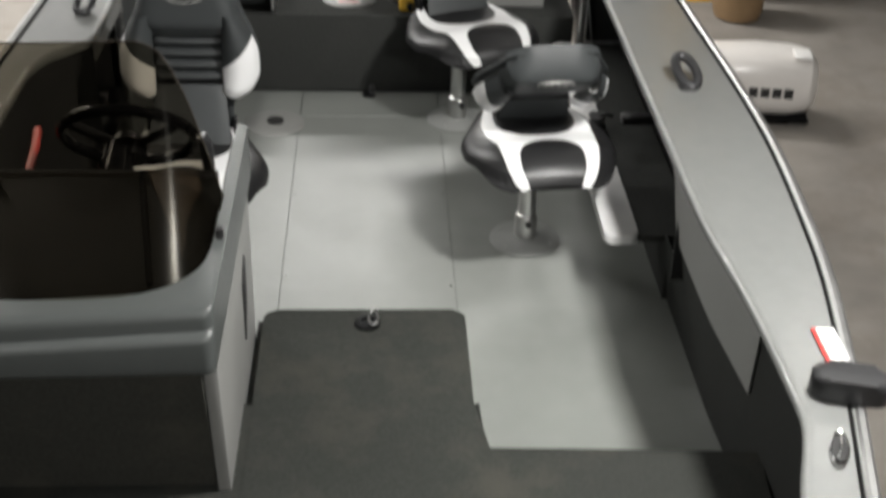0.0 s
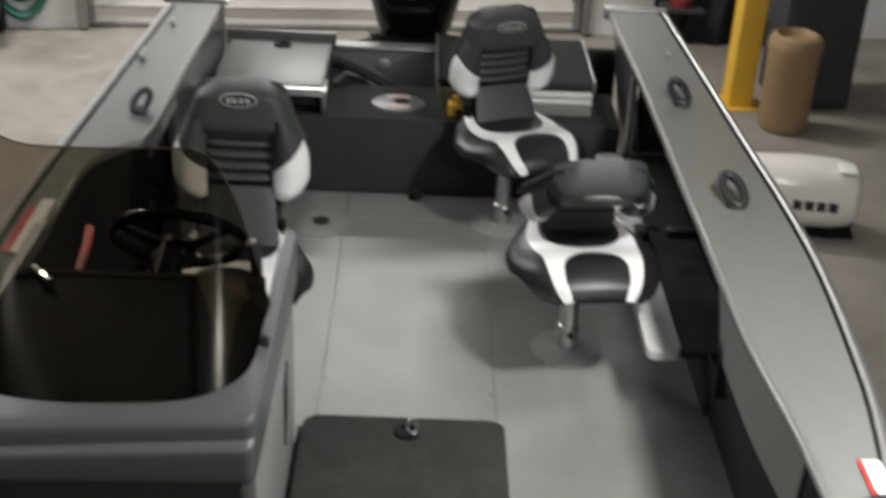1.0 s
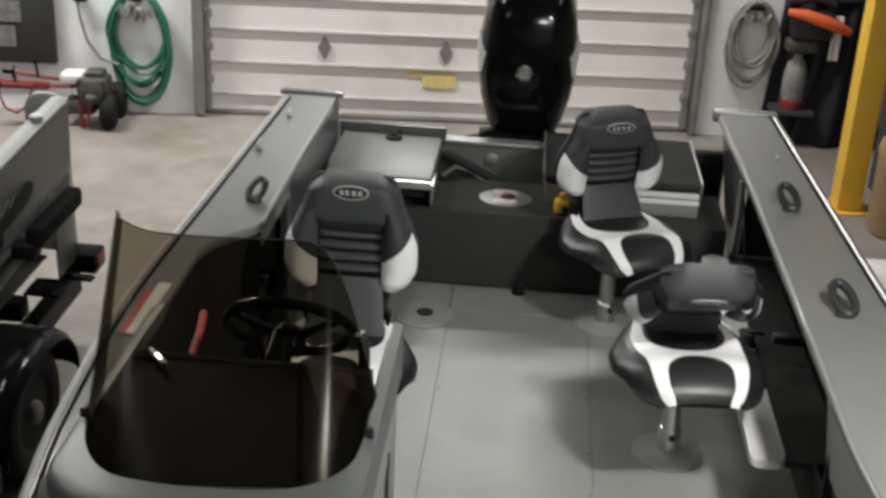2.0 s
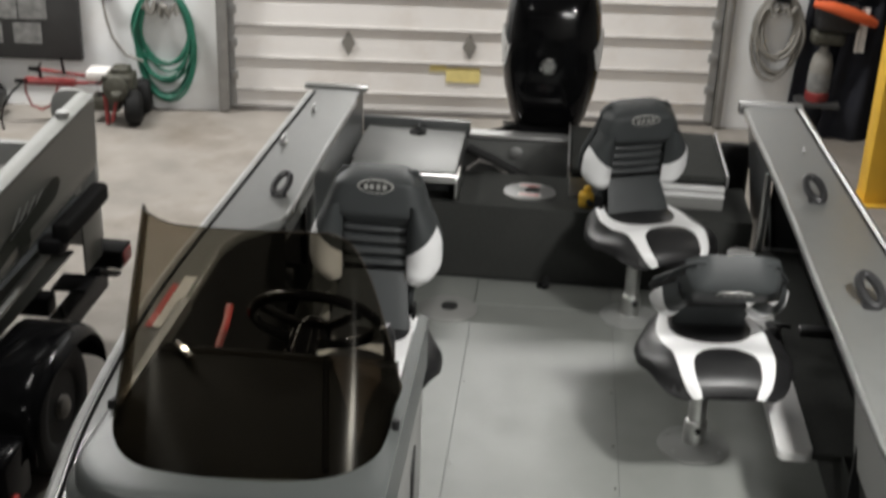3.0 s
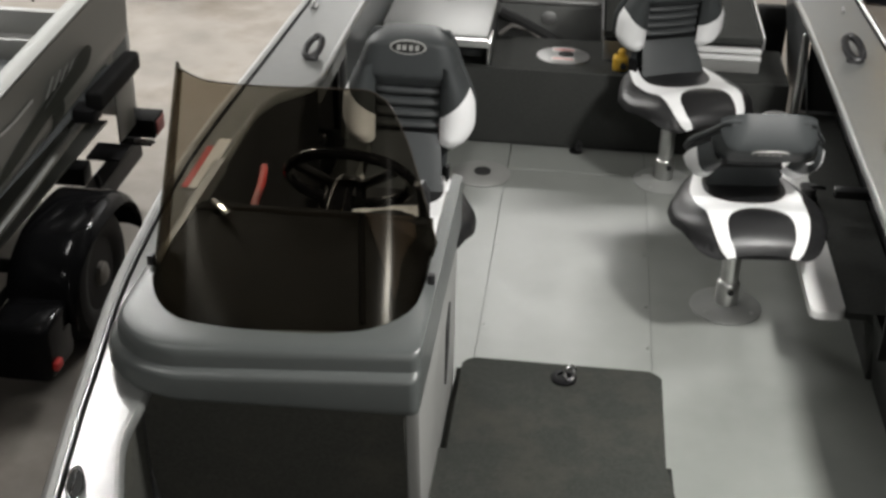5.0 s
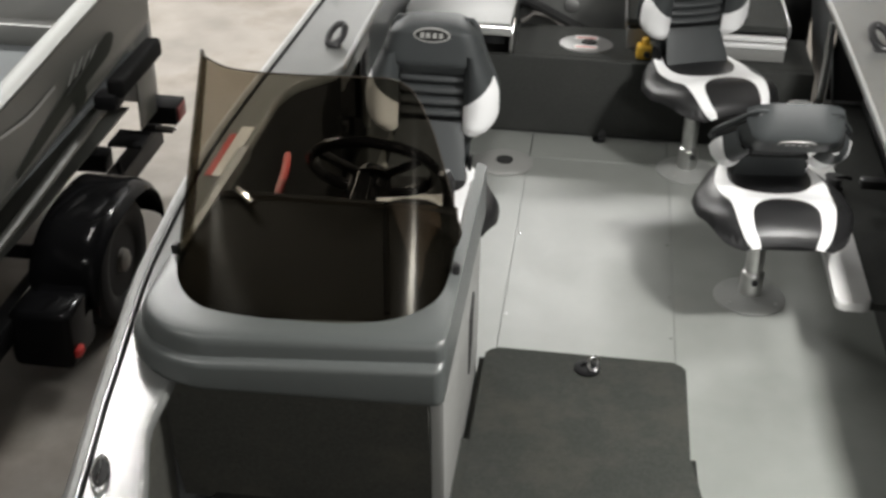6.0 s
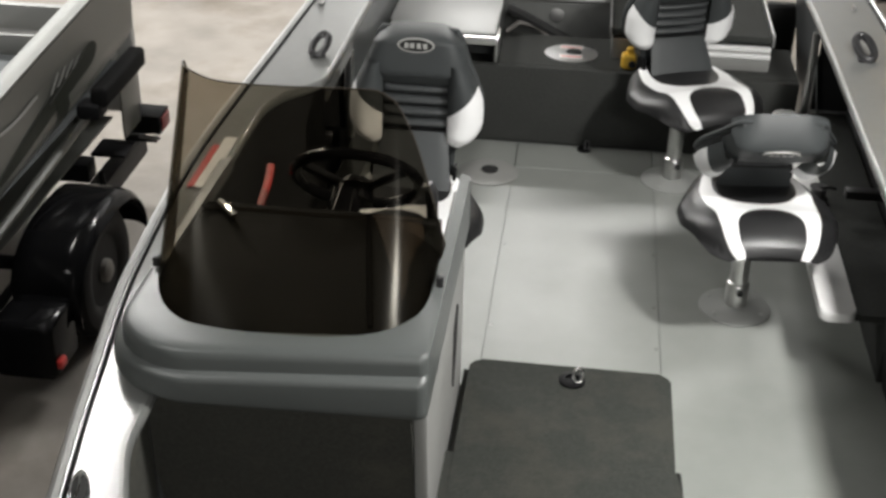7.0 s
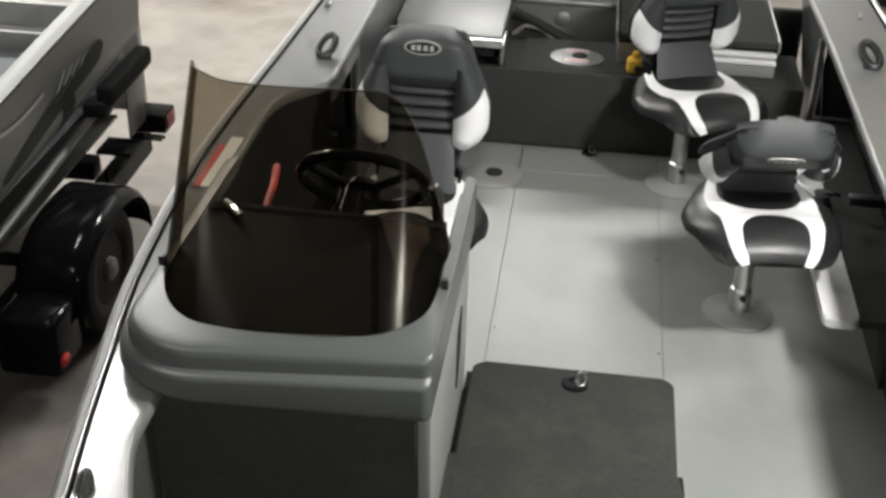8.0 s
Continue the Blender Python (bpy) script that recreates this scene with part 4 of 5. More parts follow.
# ---- outboard motor at the stern ----
motor = thing("outboard_motor", "glossy black outboard motor on the transom", "outboard motor", Matrix.Translation((-0.02, 5.55, 0.0)))
b = bmesh.new()
rings = []
for z, w, d, yo in ((0.40, 0.150, 0.22, 0), (0.415, 0.168, 0.25, 0), (0.46, 0.180, 0.27, 0.005), (0.56, 0.205, 0.30, 0.01), (0.66, 0.218, 0.312, 0.02), (0.78, 0.216, 0.316, 0.03), (0.92, 0.200, 0.31, 0.04), (1.02, 0.175, 0.28, 0.06), (1.07, 0.14, 0.22, 0.08), (1.085, 0.08, 0.12, 0.10)):
    ring = []
    for k in range(40):
        q = 2 * math.pi * k / 40
        c, s = math.cos(q), math.sin(q)
        ring.append(b.verts.new((w * math.copysign(abs(c) ** 0.48, c), yo + d * math.copysign(abs(s) ** 0.55, s), z)))
    rings.append(ring)
for a, c in zip(rings, rings[1:]):
    for k in range(40):
        b.faces.new((a[k], a[(k + 1) % 40], c[(k + 1) % 40], c[k]))
b.faces.new(rings[-1])
b.faces.new(rings[0][::-1])
cowl = part("cowling", b, M_BLACKGLOSS, motor, "glossy black cowling")
part("emblem", lathe([(0.037, 0), (0.037, 0.004), (0.028, 0.006), (0.024, 0.003), (0, 0.003)], 28, m=Matrix.Translation((-0.01, -0.29, 0.685)) @ pose(0, 0, 0, 90)), M_CHROME, cowl, "round chrome emblem")
for sd in (-1, 1):
    for k in range(6):
        sn = ((0.245 - 0.022 * k) / 0.314) ** (1 / 0.55)
        cs = math.sqrt(1 - sn * sn)
        face = math.atan2(-(cs ** 0.9) * sn ** 1.45 * 0.218, (sn ** 0.9) * cs ** 1.52 * 0.314)
        m = Matrix.Translation((sd * (0.2175 * cs ** 0.48 + 0.001), 0.025 - 0.245 + 0.022 * k, 0.71 + 0.016 * k)) @ pose(0, 0, 0, 0, 0, math.degrees(face) if sd > 0 else 180 - math.degrees(face)) @ pose(0, 0, 0, sd * 18)
        part("decal_bar", box(-0.003, 0.004, -0.0065, 0.0065, -0.05 + 0.005 * k, 0.05 - 0.003 * k, m=m), M_PAPER, cowl, "white slanted decal bar")
part("midsection", box(-0.135, 0.135, -0.2, 0.18, -0.35, 0.405, 0.03), M_BLACKGLOSS, motor, "black midsection")
part("clamp_bracket", box(-0.15, 0.15, -0.39, -0.1, 0.30, 0.40, 0.02), M_STEEL, motor, "black clamp bracket")
part("gearcase", lathe([(0.0, -0.25), (0.05, -0.15), (0.06, 0.1), (0.04, 0.25), (0, 0.28)], 20, m=Matrix.Translation((0, 0.05, -0.45)) @ pose(0, 0, 0, 90)), M_BLACKGLOSS, motor, "black gearcase")
part("rigging_tube", tube([(-0.12, -0.30, 0.42), (-0.2, -0.36, 0.41), (-0.30, -0.40, 0.40)], 0.014, 8), M_RUB, motor, "black rigging tube")
part("tilt_pin", tube([(-0.19, -0.26, 0.41), (-0.13, -0.26, 0.41)], 0.014, 8), M_CHROME, motor, "bright tilt pin")
part("tilt_pin", tube([(0.13, -0.26, 0.41), (0.19, -0.26, 0.40)], 0.012, 8), M_CHROME, motor, "bright tilt pin")
bottle = thing("yellow_bottle", "small yellow fitting on the aft deck", "bottle", Matrix.Translation((0.16, 4.625, 0.318)) @ Matrix.Scale(0.85, 4))
part("body", box(-0.038, 0.03, -0.03, 0.03, 0, 0.07, 0.015, 3), M_YELLOW, bottle)
part("cap", lathe([(0.018, 0.068), (0.018, 0.095), (0.012, 0.1), (0, 0.1)], 16), M_YELLOW, bottle)
part("dark_cap", lathe([(0.016, 0), (0.016, 0.012), (0, 0.014)], 16, m=Matrix.Translation((0.012, -0.03, 0.03)) @ pose(0, 0, 0, 90)), M_DARK, bottle)
reel = thing("fishing_reel", "black fishing reel lying on the side ledge", "fishing reel", Matrix.Translation((0.775, 3.78, 0.24)))
part("spool", lathe([(0.03, 0), (0.035, 0.01), (0.025, 0.02), (0.025, 0.04), (0.03, 0.05), (0, 0.05)], 20), M_PLASTIC, reel)
part("crank", tube([(0, 0, 0.045), (0.03, -0.02, 0.06), (0.05, -0.02, 0.055)], 0.006, 8), M_STEEL, reel)
part("foot", box(-0.05, 0.01, -0.008, 0.008, 0, 0.008, 0.002), M_STEEL, reel)

# ---- neighbouring boat on its trailer ----
NX = curve([(-3.2, -2.98), (-2.4, -2.62), (-1.2, -2.27), (1.0, -2.12), (2.5, -2.1), (5.4, -2.1)])
NZ = curve([(-3.2, 0.30), (-1.0, 0.22), (2.5, 0.23), (3.9, 0.287), (4.4, 0.322), (4.88, 0.352), (5.4, 0.384)])
nb = thing("boat", "grey aluminium boat with pale gunwale beside it", "boat")
nb.name = "neighbour_boat"
part("hull_side", sheet(lambda a, c: (NX(-3.2 + 8.6 * a) - 0.03 * c - 0.30 * (max(0, c - 0.5) / 0.5) ** 1.5, -3.2 + 8.6 * a, NZ(-3.2 + 8.6 * a) - 0.015 - 0.62 * c), 50, 14, 0.004), M_NBHULL, nb, "grey painted hull side")
part("gunwale", sheet(lambda a, c: (NX(-3.2 + 8.6 * a) + 0.006 - 0.085 * c, -3.2 + 8.6 * a, NZ(-3.2 + 8.6 * a) + 0.01 * math.sin(math.pi * c)), 50, 6, 0.006), M_NBCAP, nb, "pale gunwale cap")
part("strake", tube([(NX(-3.2 + 0.1755 * k) + 0.004, -3.2 + 0.1755 * k, NZ(-3.2 + 0.1755 * k) - 0.45) for k in range(49)], 0.02, 10), M_NBHULL, nb, "rolled hull strake")
part("inner_side", sheet(lambda a, c: (NX(-3.2 + 8.6 * a) - 0.082 - 0.05 * c, -3.2 + 8.6 * a, NZ(-3.2 + 8.6 * a) - 0.01 - (NZ(-3.2 + 8.6 * a) + 0.105) * c), 40, 3, 0.004), M_PANEL, nb, "grey inner side")
part("deck", sheet(lambda a, c: (-3 + (2 * c - 1) * (NX(-3.1 + 8.45 * a) + 2.95), -3.1 + 8.45 * a, -0.112), 40, 6, 0.012), M_NBDECK, nb, "grey vinyl deck")
part("aft_ledge", box(-3.85, -2.2, 5.33, 5.42, -0.11, 0.002, 0.008), M_PANEL, nb, "grey ledge along the transom")
part("transom", box(-3.87, -2.13, 5.425, 5.475, -0.40, 0.115, 0.01), M_PANEL, nb, "low grey transom")
for x0 in (-3.87, -2.325):
    part("transom_knee", prism(rounded(x0, x0 + 0.195, 0, 0.34, 0.075), 0, 0.03, 0.006, m=Matrix.Translation((0, 5.475, 0.045)) @ pose(0, 0, 0, 90)), M_PANEL, nb, "rounded grey corner plate")
part("far_side", sheet(lambda a, c: (-6.0 - NX(-3.2 + 8.6 * a) + 0.03 * c, -3.2 + 8.6 * a, NZ(-3.2 + 8.6 * a) - 0.62 * c), 30, 6, 0.004), M_NBHULL, nb, "grey far hull side")
part("bottom", sheet(lambda a, c: (-3 + (2 * c - 1) * (NX(-3.1 + 8.45 * a) + 2.86), -3.1 + 8.45 * a, -0.40 + 0.12 * max(0, 0.2 - a)), 40, 6, 0.01), M_NBHULL, nb)


def on_hull(y, z, out):
    """Point on the outside of the hull side, out metres proud of it."""
    c = (NZ(y) - 0.015 - z) / 0.62
    return (NX(y) - 0.03 * c - 0.30 * (max(0, c - 0.5) / 0.5) ** 1.5 + out, y, z)


SWZ = curve([(3.9, -0.02), (4.2, 0.035), (4.45, 0.08), (4.65, 0.105), (4.94, 0.14)])
SWW = curve([(3.9, 0.012), (4.1, 0.03), (4.4, 0.042), (4.65, 0.048), (4.85, 0.05), (4.91, 0.035), (4.94, 0.004)])
part("decal", sheet(lambda a, c: on_hull(3.9 + 1.04 * a, SWZ(3.9 + 1.04 * a) + SWW(3.9 + 1.04 * a) * (2 * c - 1), 0.009), 60, 4), M_NBDECAL, nb, "long dark swoosh decal")
part("decal", sheet(lambda a, c: on_hull(4.53 + 0.05 * a + (0.065 - 0.02 * a) * (2 * c - 1), 0.065 - 0.21 * a, 0.0095), 16, 4), M_NBDECAL, nb, "dark curved decal branch")
for k in range(4):
    part("decal_bar", sheet(lambda a, c: on_hull(4.41 + 0.077 * k + 0.026 * a + 0.085 * c, 0.123 + 0.005 * k + (0.066 - 0.009 * k) * c, 0.0115), 1, 3), M_PLATE, nb, "plain silver bar")
part("decal_line", sheet(lambda a, c: on_hull(4.40 + 0.42 * a, 0.088 + 0.082 * a + 0.014 * c * (1 - a), 0.012), 8, 1), M_PLASTIC, nb, "black underline")
part("stripe", sheet(lambda a, c: on_hull(3.55 + 0.75 * a, 0.178 - 0.02 * a + 0.012 * math.sin(a * 7) + 0.014 * c, 0.0105), 24, 1), M_PLATE, nb, "thin silver stripe")
part("gunwale_fitting", lathe([(0.03, 0), (0.03, 0.02), (0.02, 0.028), (0, 0.028)], 16, m=Matrix.Translation((NX(5.1) - 0.03, 5.1, NZ(5.1) + 0.012))), M_ALUDULL, nb, "socket in the gunwale")

tr = thing("boat_trailer", "black steel boat trailer with fender and tyre", "trailer")
RAILM = Matrix.Translation((-2.1, 5.3, -0.49))
part("rail", box(-0.04, 0.04, -6.0, 0.0, -0.05, 0.05, 0.006, m=RAILM), M_STEEL, tr, "black frame rail")
part("crossbeam", box(-3.8, -2.2, 4.9, 5.0, -0.52, -0.43, 0.006), M_STEEL, tr)
part("guide_post", box(-1.995, -1.985, 4.86, 5.06, -0.26, 0.0, 0.003), M_NBHULL, tr, "dull grey guide plate")
part("guide_bunk", box(-2.02, -1.945, 4.60, 5.10, -0.003, 0.085, 0.02, 3), M_RUB, tr, "black carpeted guide bunk")
part("guide_clamp", box(-2.075, -1.97, 4.57, 4.68, -0.05, 0.02, 0.02), M_STEEL, tr)
tl = part("light_bracket", box(-2.07, -1.90, 5.06, 5.2, -0.33, -0.24, 0.008), M_STEEL, tr, "black tail-light box")
part("bracket_arm", box(-2.07, -1.92, 5.05, 5.10, -0.365, -0.35, 0.004), M_STEEL, tl)
part("lens", box(-1.8995, -1.892, 5.08, 5.18, -0.318, -0.252, 0.003), M_OLDRED, tl, "dark red lens")
part("trim_strip", box(-2.0, -1.90, 5.046, 5.058, -0.348, -0.334, 0.003), M_ALUDULL, tl, "bright lower edge")
part("u_bolt", tube([(-2.06, 4.72, -0.36), (-2.04, 4.72, -0.54), (-2.07, 4.73, -0.58)], 0.012, 8), M_STEEL, tr, "steel u-bolt")
part("angle_plate", box(-2.16, -2.0, 4.86, 5.02, -0.36, -0.345, 0.003), M_STEEL, tr)


def fender_at(a, c):
    q = math.pi * (0.02 + 0.96 * a)
    r = 0.33
    y = 4.20 - r * 1.18 * math.copysign(abs(math.cos(q)) ** 0.8, math.cos(q))
    z = -0.57 + r * abs(math.sin(q)) ** 0.6
    e = max(0, (c - 0.7) / 0.3)
    return (-2.09 + 0.27 * c, y, z - 0.05 * (1 - math.sqrt(max(0, 1 - e * e))))


part("fender", sheet(fender_at, 40, 14, 0.006), M_FEND, tr, "glossy black fender", smooth=60)
ty = part("tyre", lathe([(0.15, -0.07), (0.17, -0.085), (0.22, -0.095), (0.25, -0.085), (0.268, -0.06), (0.272, -0.03), (0.266, -0.028), (0.266, -0.022), (0.272, -0.02), (0.272, 0.02), (0.266, 0.022), (0.266, 0.028), (0.272, 0.03), (0.268, 0.06), (0.25, 0.085), (0.22, 0.095), (0.17, 0.085), (0.15, 0.07)], 48), M_TYRE, tr, "black tyre")
ty.matrix_basis = Matrix.Translation((-1.945, 4.20, -0.53)) @ pose(0, 0, 0, 0, 90)
part("rim", lathe([(0.155, -0.06), (0.155, 0.07), (0.14, 0.062), (0.125, 0.03), (0.075, 0.03), (0.07, 0.06), (0.05, 0.066), (0.045, 0.085), (0, 0.088)], 36), M_STEEL, ty, "black steel rim")
part("hub_cap", lathe([(0.05, 0.066), (0.047, 0.09), (0.03, 0.1), (0, 0.1)], 24), M_JAMB, ty, "dull grey hub cap")
for q in range(5):
    part("wheel_nut", lathe([(0.010, 0), (0.010, 0.012), (0, 0.014)], 6, m=Matrix.Translation((0.1 * math.cos(q * 1.2566), 0.1 * math.sin(q * 1.2566), 0.03))), M_STEEL, ty, "steel wheel nut")
part("marker_light", box(-1.852, -1.83, 3.62, 3.67, -0.61, -0.575, 0.006), M_RED, tr, "red side marker")
part("fender_step", box(-2.09, -1.85, 3.60, 3.84, -0.66, -0.42, 0.03, 3), M_FEND, tr, "black fender step")
for y in (1.2, 4.20):
    part("axle", tube([(-3.9, y, -0.53), (-1.95, y, -0.53)], 0.03, 10), M_STEEL, tr)

# trailer under the main boat
t2 = thing("boat_trailer", "black steel trailer under the boat", "trailer")
for sx in (-0.55, 0.55):
    part("rail", box(sx - 0.04, sx + 0.04, -1.6, 5.2, -0.56, -0.46, 0.006), M_STEEL, t2)
    part("bunk", box(sx - 0.04, sx + 0.04, 1.5, 5.0, -0.459, -0.24, 0.006), M_NAVY, t2)
    w = part("tyre", lathe([(0.15, -0.09), (0.25, -0.1), (0.285, -0.07), (0.29, 0), (0.285, 0.07), (0.25, 0.1), (0.15, 0.09)], 32), M_TYRE, t2)
    w.matrix_basis = Matrix.Translation((sx * 1.45, 3.6, -0.51)) @ pose(0, 0, 0, 0, 90)
part("axle", tube([(-0.8, 3.6, -0.51), (0.8, 3.6, -0.51)], 0.03, 10), M_STEEL, t2)

# ---- things by the walls ----
def on_wall(x, out=0.0):
    """Place on the door wall at x of the boat's axes."""
    return Vector((x, 8.745 + 0.0936 * (x + 2.4) - out, 0))


def coil(name, label, x, z, rx, rz, n, r, material, seed, drop=0.0):
    rnd = random.Random(seed)
    th = thing(name, label, "hose" if "hose" in name else "cord", Matrix.Translation(on_wall(x, 0.01) + Vector((0, 0, z))))
    for k in range(n):
        a, c = rx * rnd.uniform(0.8, 1.1), rz * rnd.uniform(0.68, 1.06)
        dx, ph = rnd.uniform(-0.02, 0.02), rnd.uniform(0, 6)
        pts = []
        for q in range(36):
            w = 2 * math.pi * q / 36
            sag = 1.0 if math.sin(w) < 0 else 0.86
            pts.append((dx + a * math.cos(w) * (1 - 0.22 * max(0, math.sin(w))), -0.03 - 0.012 * (k % 4) - 0.008 * math.sin(w * 2 + ph), rz * 0.86 - c * (1 - math.sin(w)) * 0.93))
        part("loop", tube(pts, r, 8, True), material, th)
    part("hook", box(-0.05, 0.05, -0.11, -0.0, rz * 0.70, rz * 0.76, 0.006), M_STEEL, th, "black wall hook")
    return th


hose = coil("garden_hose", "coiled green garden hose hanging on the wall", -2.80, -0.25, 0.205, 0.43, 15, 0.0095, M_GREENHOSE, 3, 0.02)
part("wrap", tube([(-0.12 + 0.02 * k, -0.09 - 0.02 * math.sin(k), 0.22 + 0.05 * math.sin(k * 1.9)) for k in range(13)], 0.022, 8), M_GREYCORD, hose, "pale grey wrapped cord")
cord2 = coil("extension_cord", "coiled grey cord hanging on the wall", 1.56, -0.06, 0.155, 0.33, 8, 0.014, M_GREYCORD, 5, 0.015)
part("wrap", tube([(-0.1 + 0.02 * k, -0.08 - 0.015 * math.sin(k), 0.17 + 0.03 * math.sin(k * 2.1)) for k in range(11)], 0.02, 8), M_GREYCORD, cord2, "bunched grey cord")
cable = thing("wall_cable", "thin grey cable running down the wall", "cable", Matrix.Translation(on_wall(-3.2, 0.02)))
part("cable", tube([(-0.04, -0.03, 1.2), (-0.03, -0.03, 0.1), (-0.01, -0.03, -0.1), (0.03, -0.03, -0.26), (0.12, -0.035, -0.38), (0.25, -0.04, -0.42)], 0.010, 8), M_GREYCORD, cable)
part("clip", box(-0.05, 0.05, -0.05, 0.0, 0.02, 0.08, 0.008), M_STEEL, cable, "black clip")
board = thing("picture_board", "dark board with faded grey pictures hung on the wall", "board", Matrix.Translation(on_wall(-3.95, 0.0) + Vector((0, 0, -0.44))) @ pose(0, 0, 0, 0, 0, math.degrees(TILT)))
part("panel", box(-0.6, 0.55, -0.07, -0.002, 0.0, 1.0, 0.006), M_BLACKBOARD, board)
for k, (x0, z0) in enumerate(((-0.45, 0.12), (-0.2, 0.12), (0.08, 0.12), (-0.36, 0.3), (-0.08, 0.3), (0.13, 0.3), (-0.3, 0.5), (-0.02, 0.5), (0.18, 0.5), (-0.3, 0.72), (0.0, 0.72))):
    part("picture", box(x0, x0 + 0.2, -0.076, -0.071, z0, z0 + 0.15), M_GREYPAPER, board, "faded grey picture")

tiller = thing("garden_tiller", "red and black garden tiller with a cream fuel tank", "tiller", Matrix.Translation((-3.12, 8.38, GROUND)) @ pose(0, 0, 0, 0, 0, 4) @ Matrix.Scale(0.72, 4))
part("engine", box(-0.06, 0.24, -0.13, 0.14, 0.28, 0.50, 0.04, 3), M_ENGINE, tiller, "grimy engine block")
part("recoil_cover", lathe([(0.12, 0), (0.12, 0.06), (0.06, 0.09), (0, 0.09)], 24, m=Matrix.Translation((0.1, -0.16, 0.38)) @ pose(0, 0, 0, 90)), M_ENGINE, tiller, "dark recoil cover")
part("fuel_tank", box(-0.22, 0.0, -0.1, 0.12, 0.42, 0.53, 0.03, 3), M_WHITEP, tiller, "cream fuel tank")
part("air_filter", box(0.02, 0.20, -0.08, 0.1, 0.48, 0.56, 0.03, 3), M_ENGINE, tiller)
for sy in (-0.1, 0.28):
    w = part("wheel", lathe([(0.0, -0.07), (0.12, -0.085), (0.165, -0.06), (0.178, -0.02), (0.178, 0.02), (0.165, 0.06), (0.12, 0.085), (0.0, 0.07)], 28), M_TYRE, tiller, "black tyre")
    w.matrix_basis = Matrix.Translation((0.24, sy, 0.178)) @ pose(0, 0, 0, 0, 90, 12)
for sy in (-0.13, 0.13):
    part("handlebar", tube([(-0.05, sy * 0.5, 0.40), (-0.35, sy, 0.41), (-0.75, sy * 1.5, 0.43)], 0.018, 8), M_OLDRED, tiller, "red handlebar")
    part("grip", tube([(-0.75, sy * 1.5, 0.43), (-0.87, sy * 1.6, 0.435)], 0.022, 8), M_RUB, tiller, "black grip")
part("leg", tube([(-0.02, -0.15, 0.3), (0.0, -0.18, 0.02)], 0.022, 8), M_OLDRED, tiller, "red leg")
part("leg", tube([(0.1, -0.17, 0.3), (0.05, -0.2, 0.05)], 0.018, 8), M_OLDRED, tiller, "red leg")
part("tine_guard", box(-0.2, 0.1, -0.12, 0.12, 0.12, 0.26, 0.03), M_ENGINE, tiller, "grimy tine guard")
part("lever", tube([(-0.45, 0, 0.45), (-0.47, 0, 0.62)], 0.014, 8), M_RUB, tiller)
part("crossbar", box(-0.80, -0.30, -0.16, -0.10, 0.375, 0.455, 0.018), M_OLDRED, tiller, "red handle bracket")
part("lever", tube([(-0.63, -0.14, 0.43), (-0.65, -0.15, 0.56), (-0.62, -0.15, 0.60)], 0.016, 8), M_RUB, tiller, "black clutch lever")
part("muffler", lathe([(0.05, 0), (0.055, 0.01), (0.055, 0.09), (0.04, 0.1), (0, 0.1)], 18, m=Matrix.Translation((0.12, -0.19, 0.30)) @ pose(0, 0, 0, 40)), M_ENGINE, tiller, "grimy muffler")
part("spark_lead", tube([(0.0, -0.14, 0.47), (-0.08, -0.2, 0.44), (-0.06, -0.2, 0.34), (0.05, -0.17, 0.30)], 0.009, 8), M_RUB, tiller, "black ignition lead")
part("control_cable", tube([(-0.79, -0.16, 0.42), (-0.78, -0.19, 0.31), (-0.73, -0.2, 0.19), (-0.63, -0.2, 0.145), (-0.52, -0.19, 0.22), (-0.47, -0.15, 0.40)], 0.011, 8), M_OLDRED, tiller, "red control cable")
part("control_cable", tube([(-0.79, -0.18, 0.43), (-0.92, -0.21, 0.31), (-1.0, -0.23, 0.18), (-1.02, -0.28, 0.06), (-0.95, -0.42, 0.012)], 0.011, 8), M_RUB, tiller, "dark control cable")

mower = thing("lawn_mower", "black lawn mower with a pale engine cover on the floor", "lawn mower", Matrix.Translation((-4.26, 8.32, GROUND)) @ pose(0, 0, 0, 0, 0, 5))
part("deck", prism(rounded(-0.30, 0.30, -0.2, 0.18, 0.12), 0.07, 0.20, 0.03, 3), M_PLASTIC, mower, "black moulded deck", smooth=50)
part("engine", box(-0.20, 0.16, -0.14, 0.12, 0.20, 0.32, 0.03, 3), M_ENGINE, mower, "grimy engine block")
part("engine_cover", lathe([(0.13, 0.0), (0.13, 0.04), (0.10, 0.07), (0.05, 0.08), (0, 0.08)], 28, m=Matrix.Translation((-0.02, -0.01, 0.315))), M_WHITEP, mower, "pale engine cover")
part("lever", tube([(0.14, -0.1, 0.26), (0.24, -0.14, 0.27), (0.34, -0.16, 0.31)], 0.018, 8), M_PLASTIC, mower, "black lever")
part("discharge_chute", box(0.24, 0.36, -0.12, 0.08, 0.05, 0.17, 0.025, 2), M_PLASTIC, mower, "black discharge chute")
for mx, my in ((-0.25, -0.22), (0.22, -0.22), (-0.25, 0.2), (0.22, 0.2)):
    w = part("wheel", lathe([(0, -0.022), (0.06, -0.026), (0.085, -0.018), (0.09, 0), (0.085, 0.018), (0.06, 0.026), (0, 0.022)], 24), M_TYRE, mower, "black rubber wheel")
    w.matrix_basis = Matrix.Translation((mx, my, 0.09)) @ pose(0, 0, 0, 90)

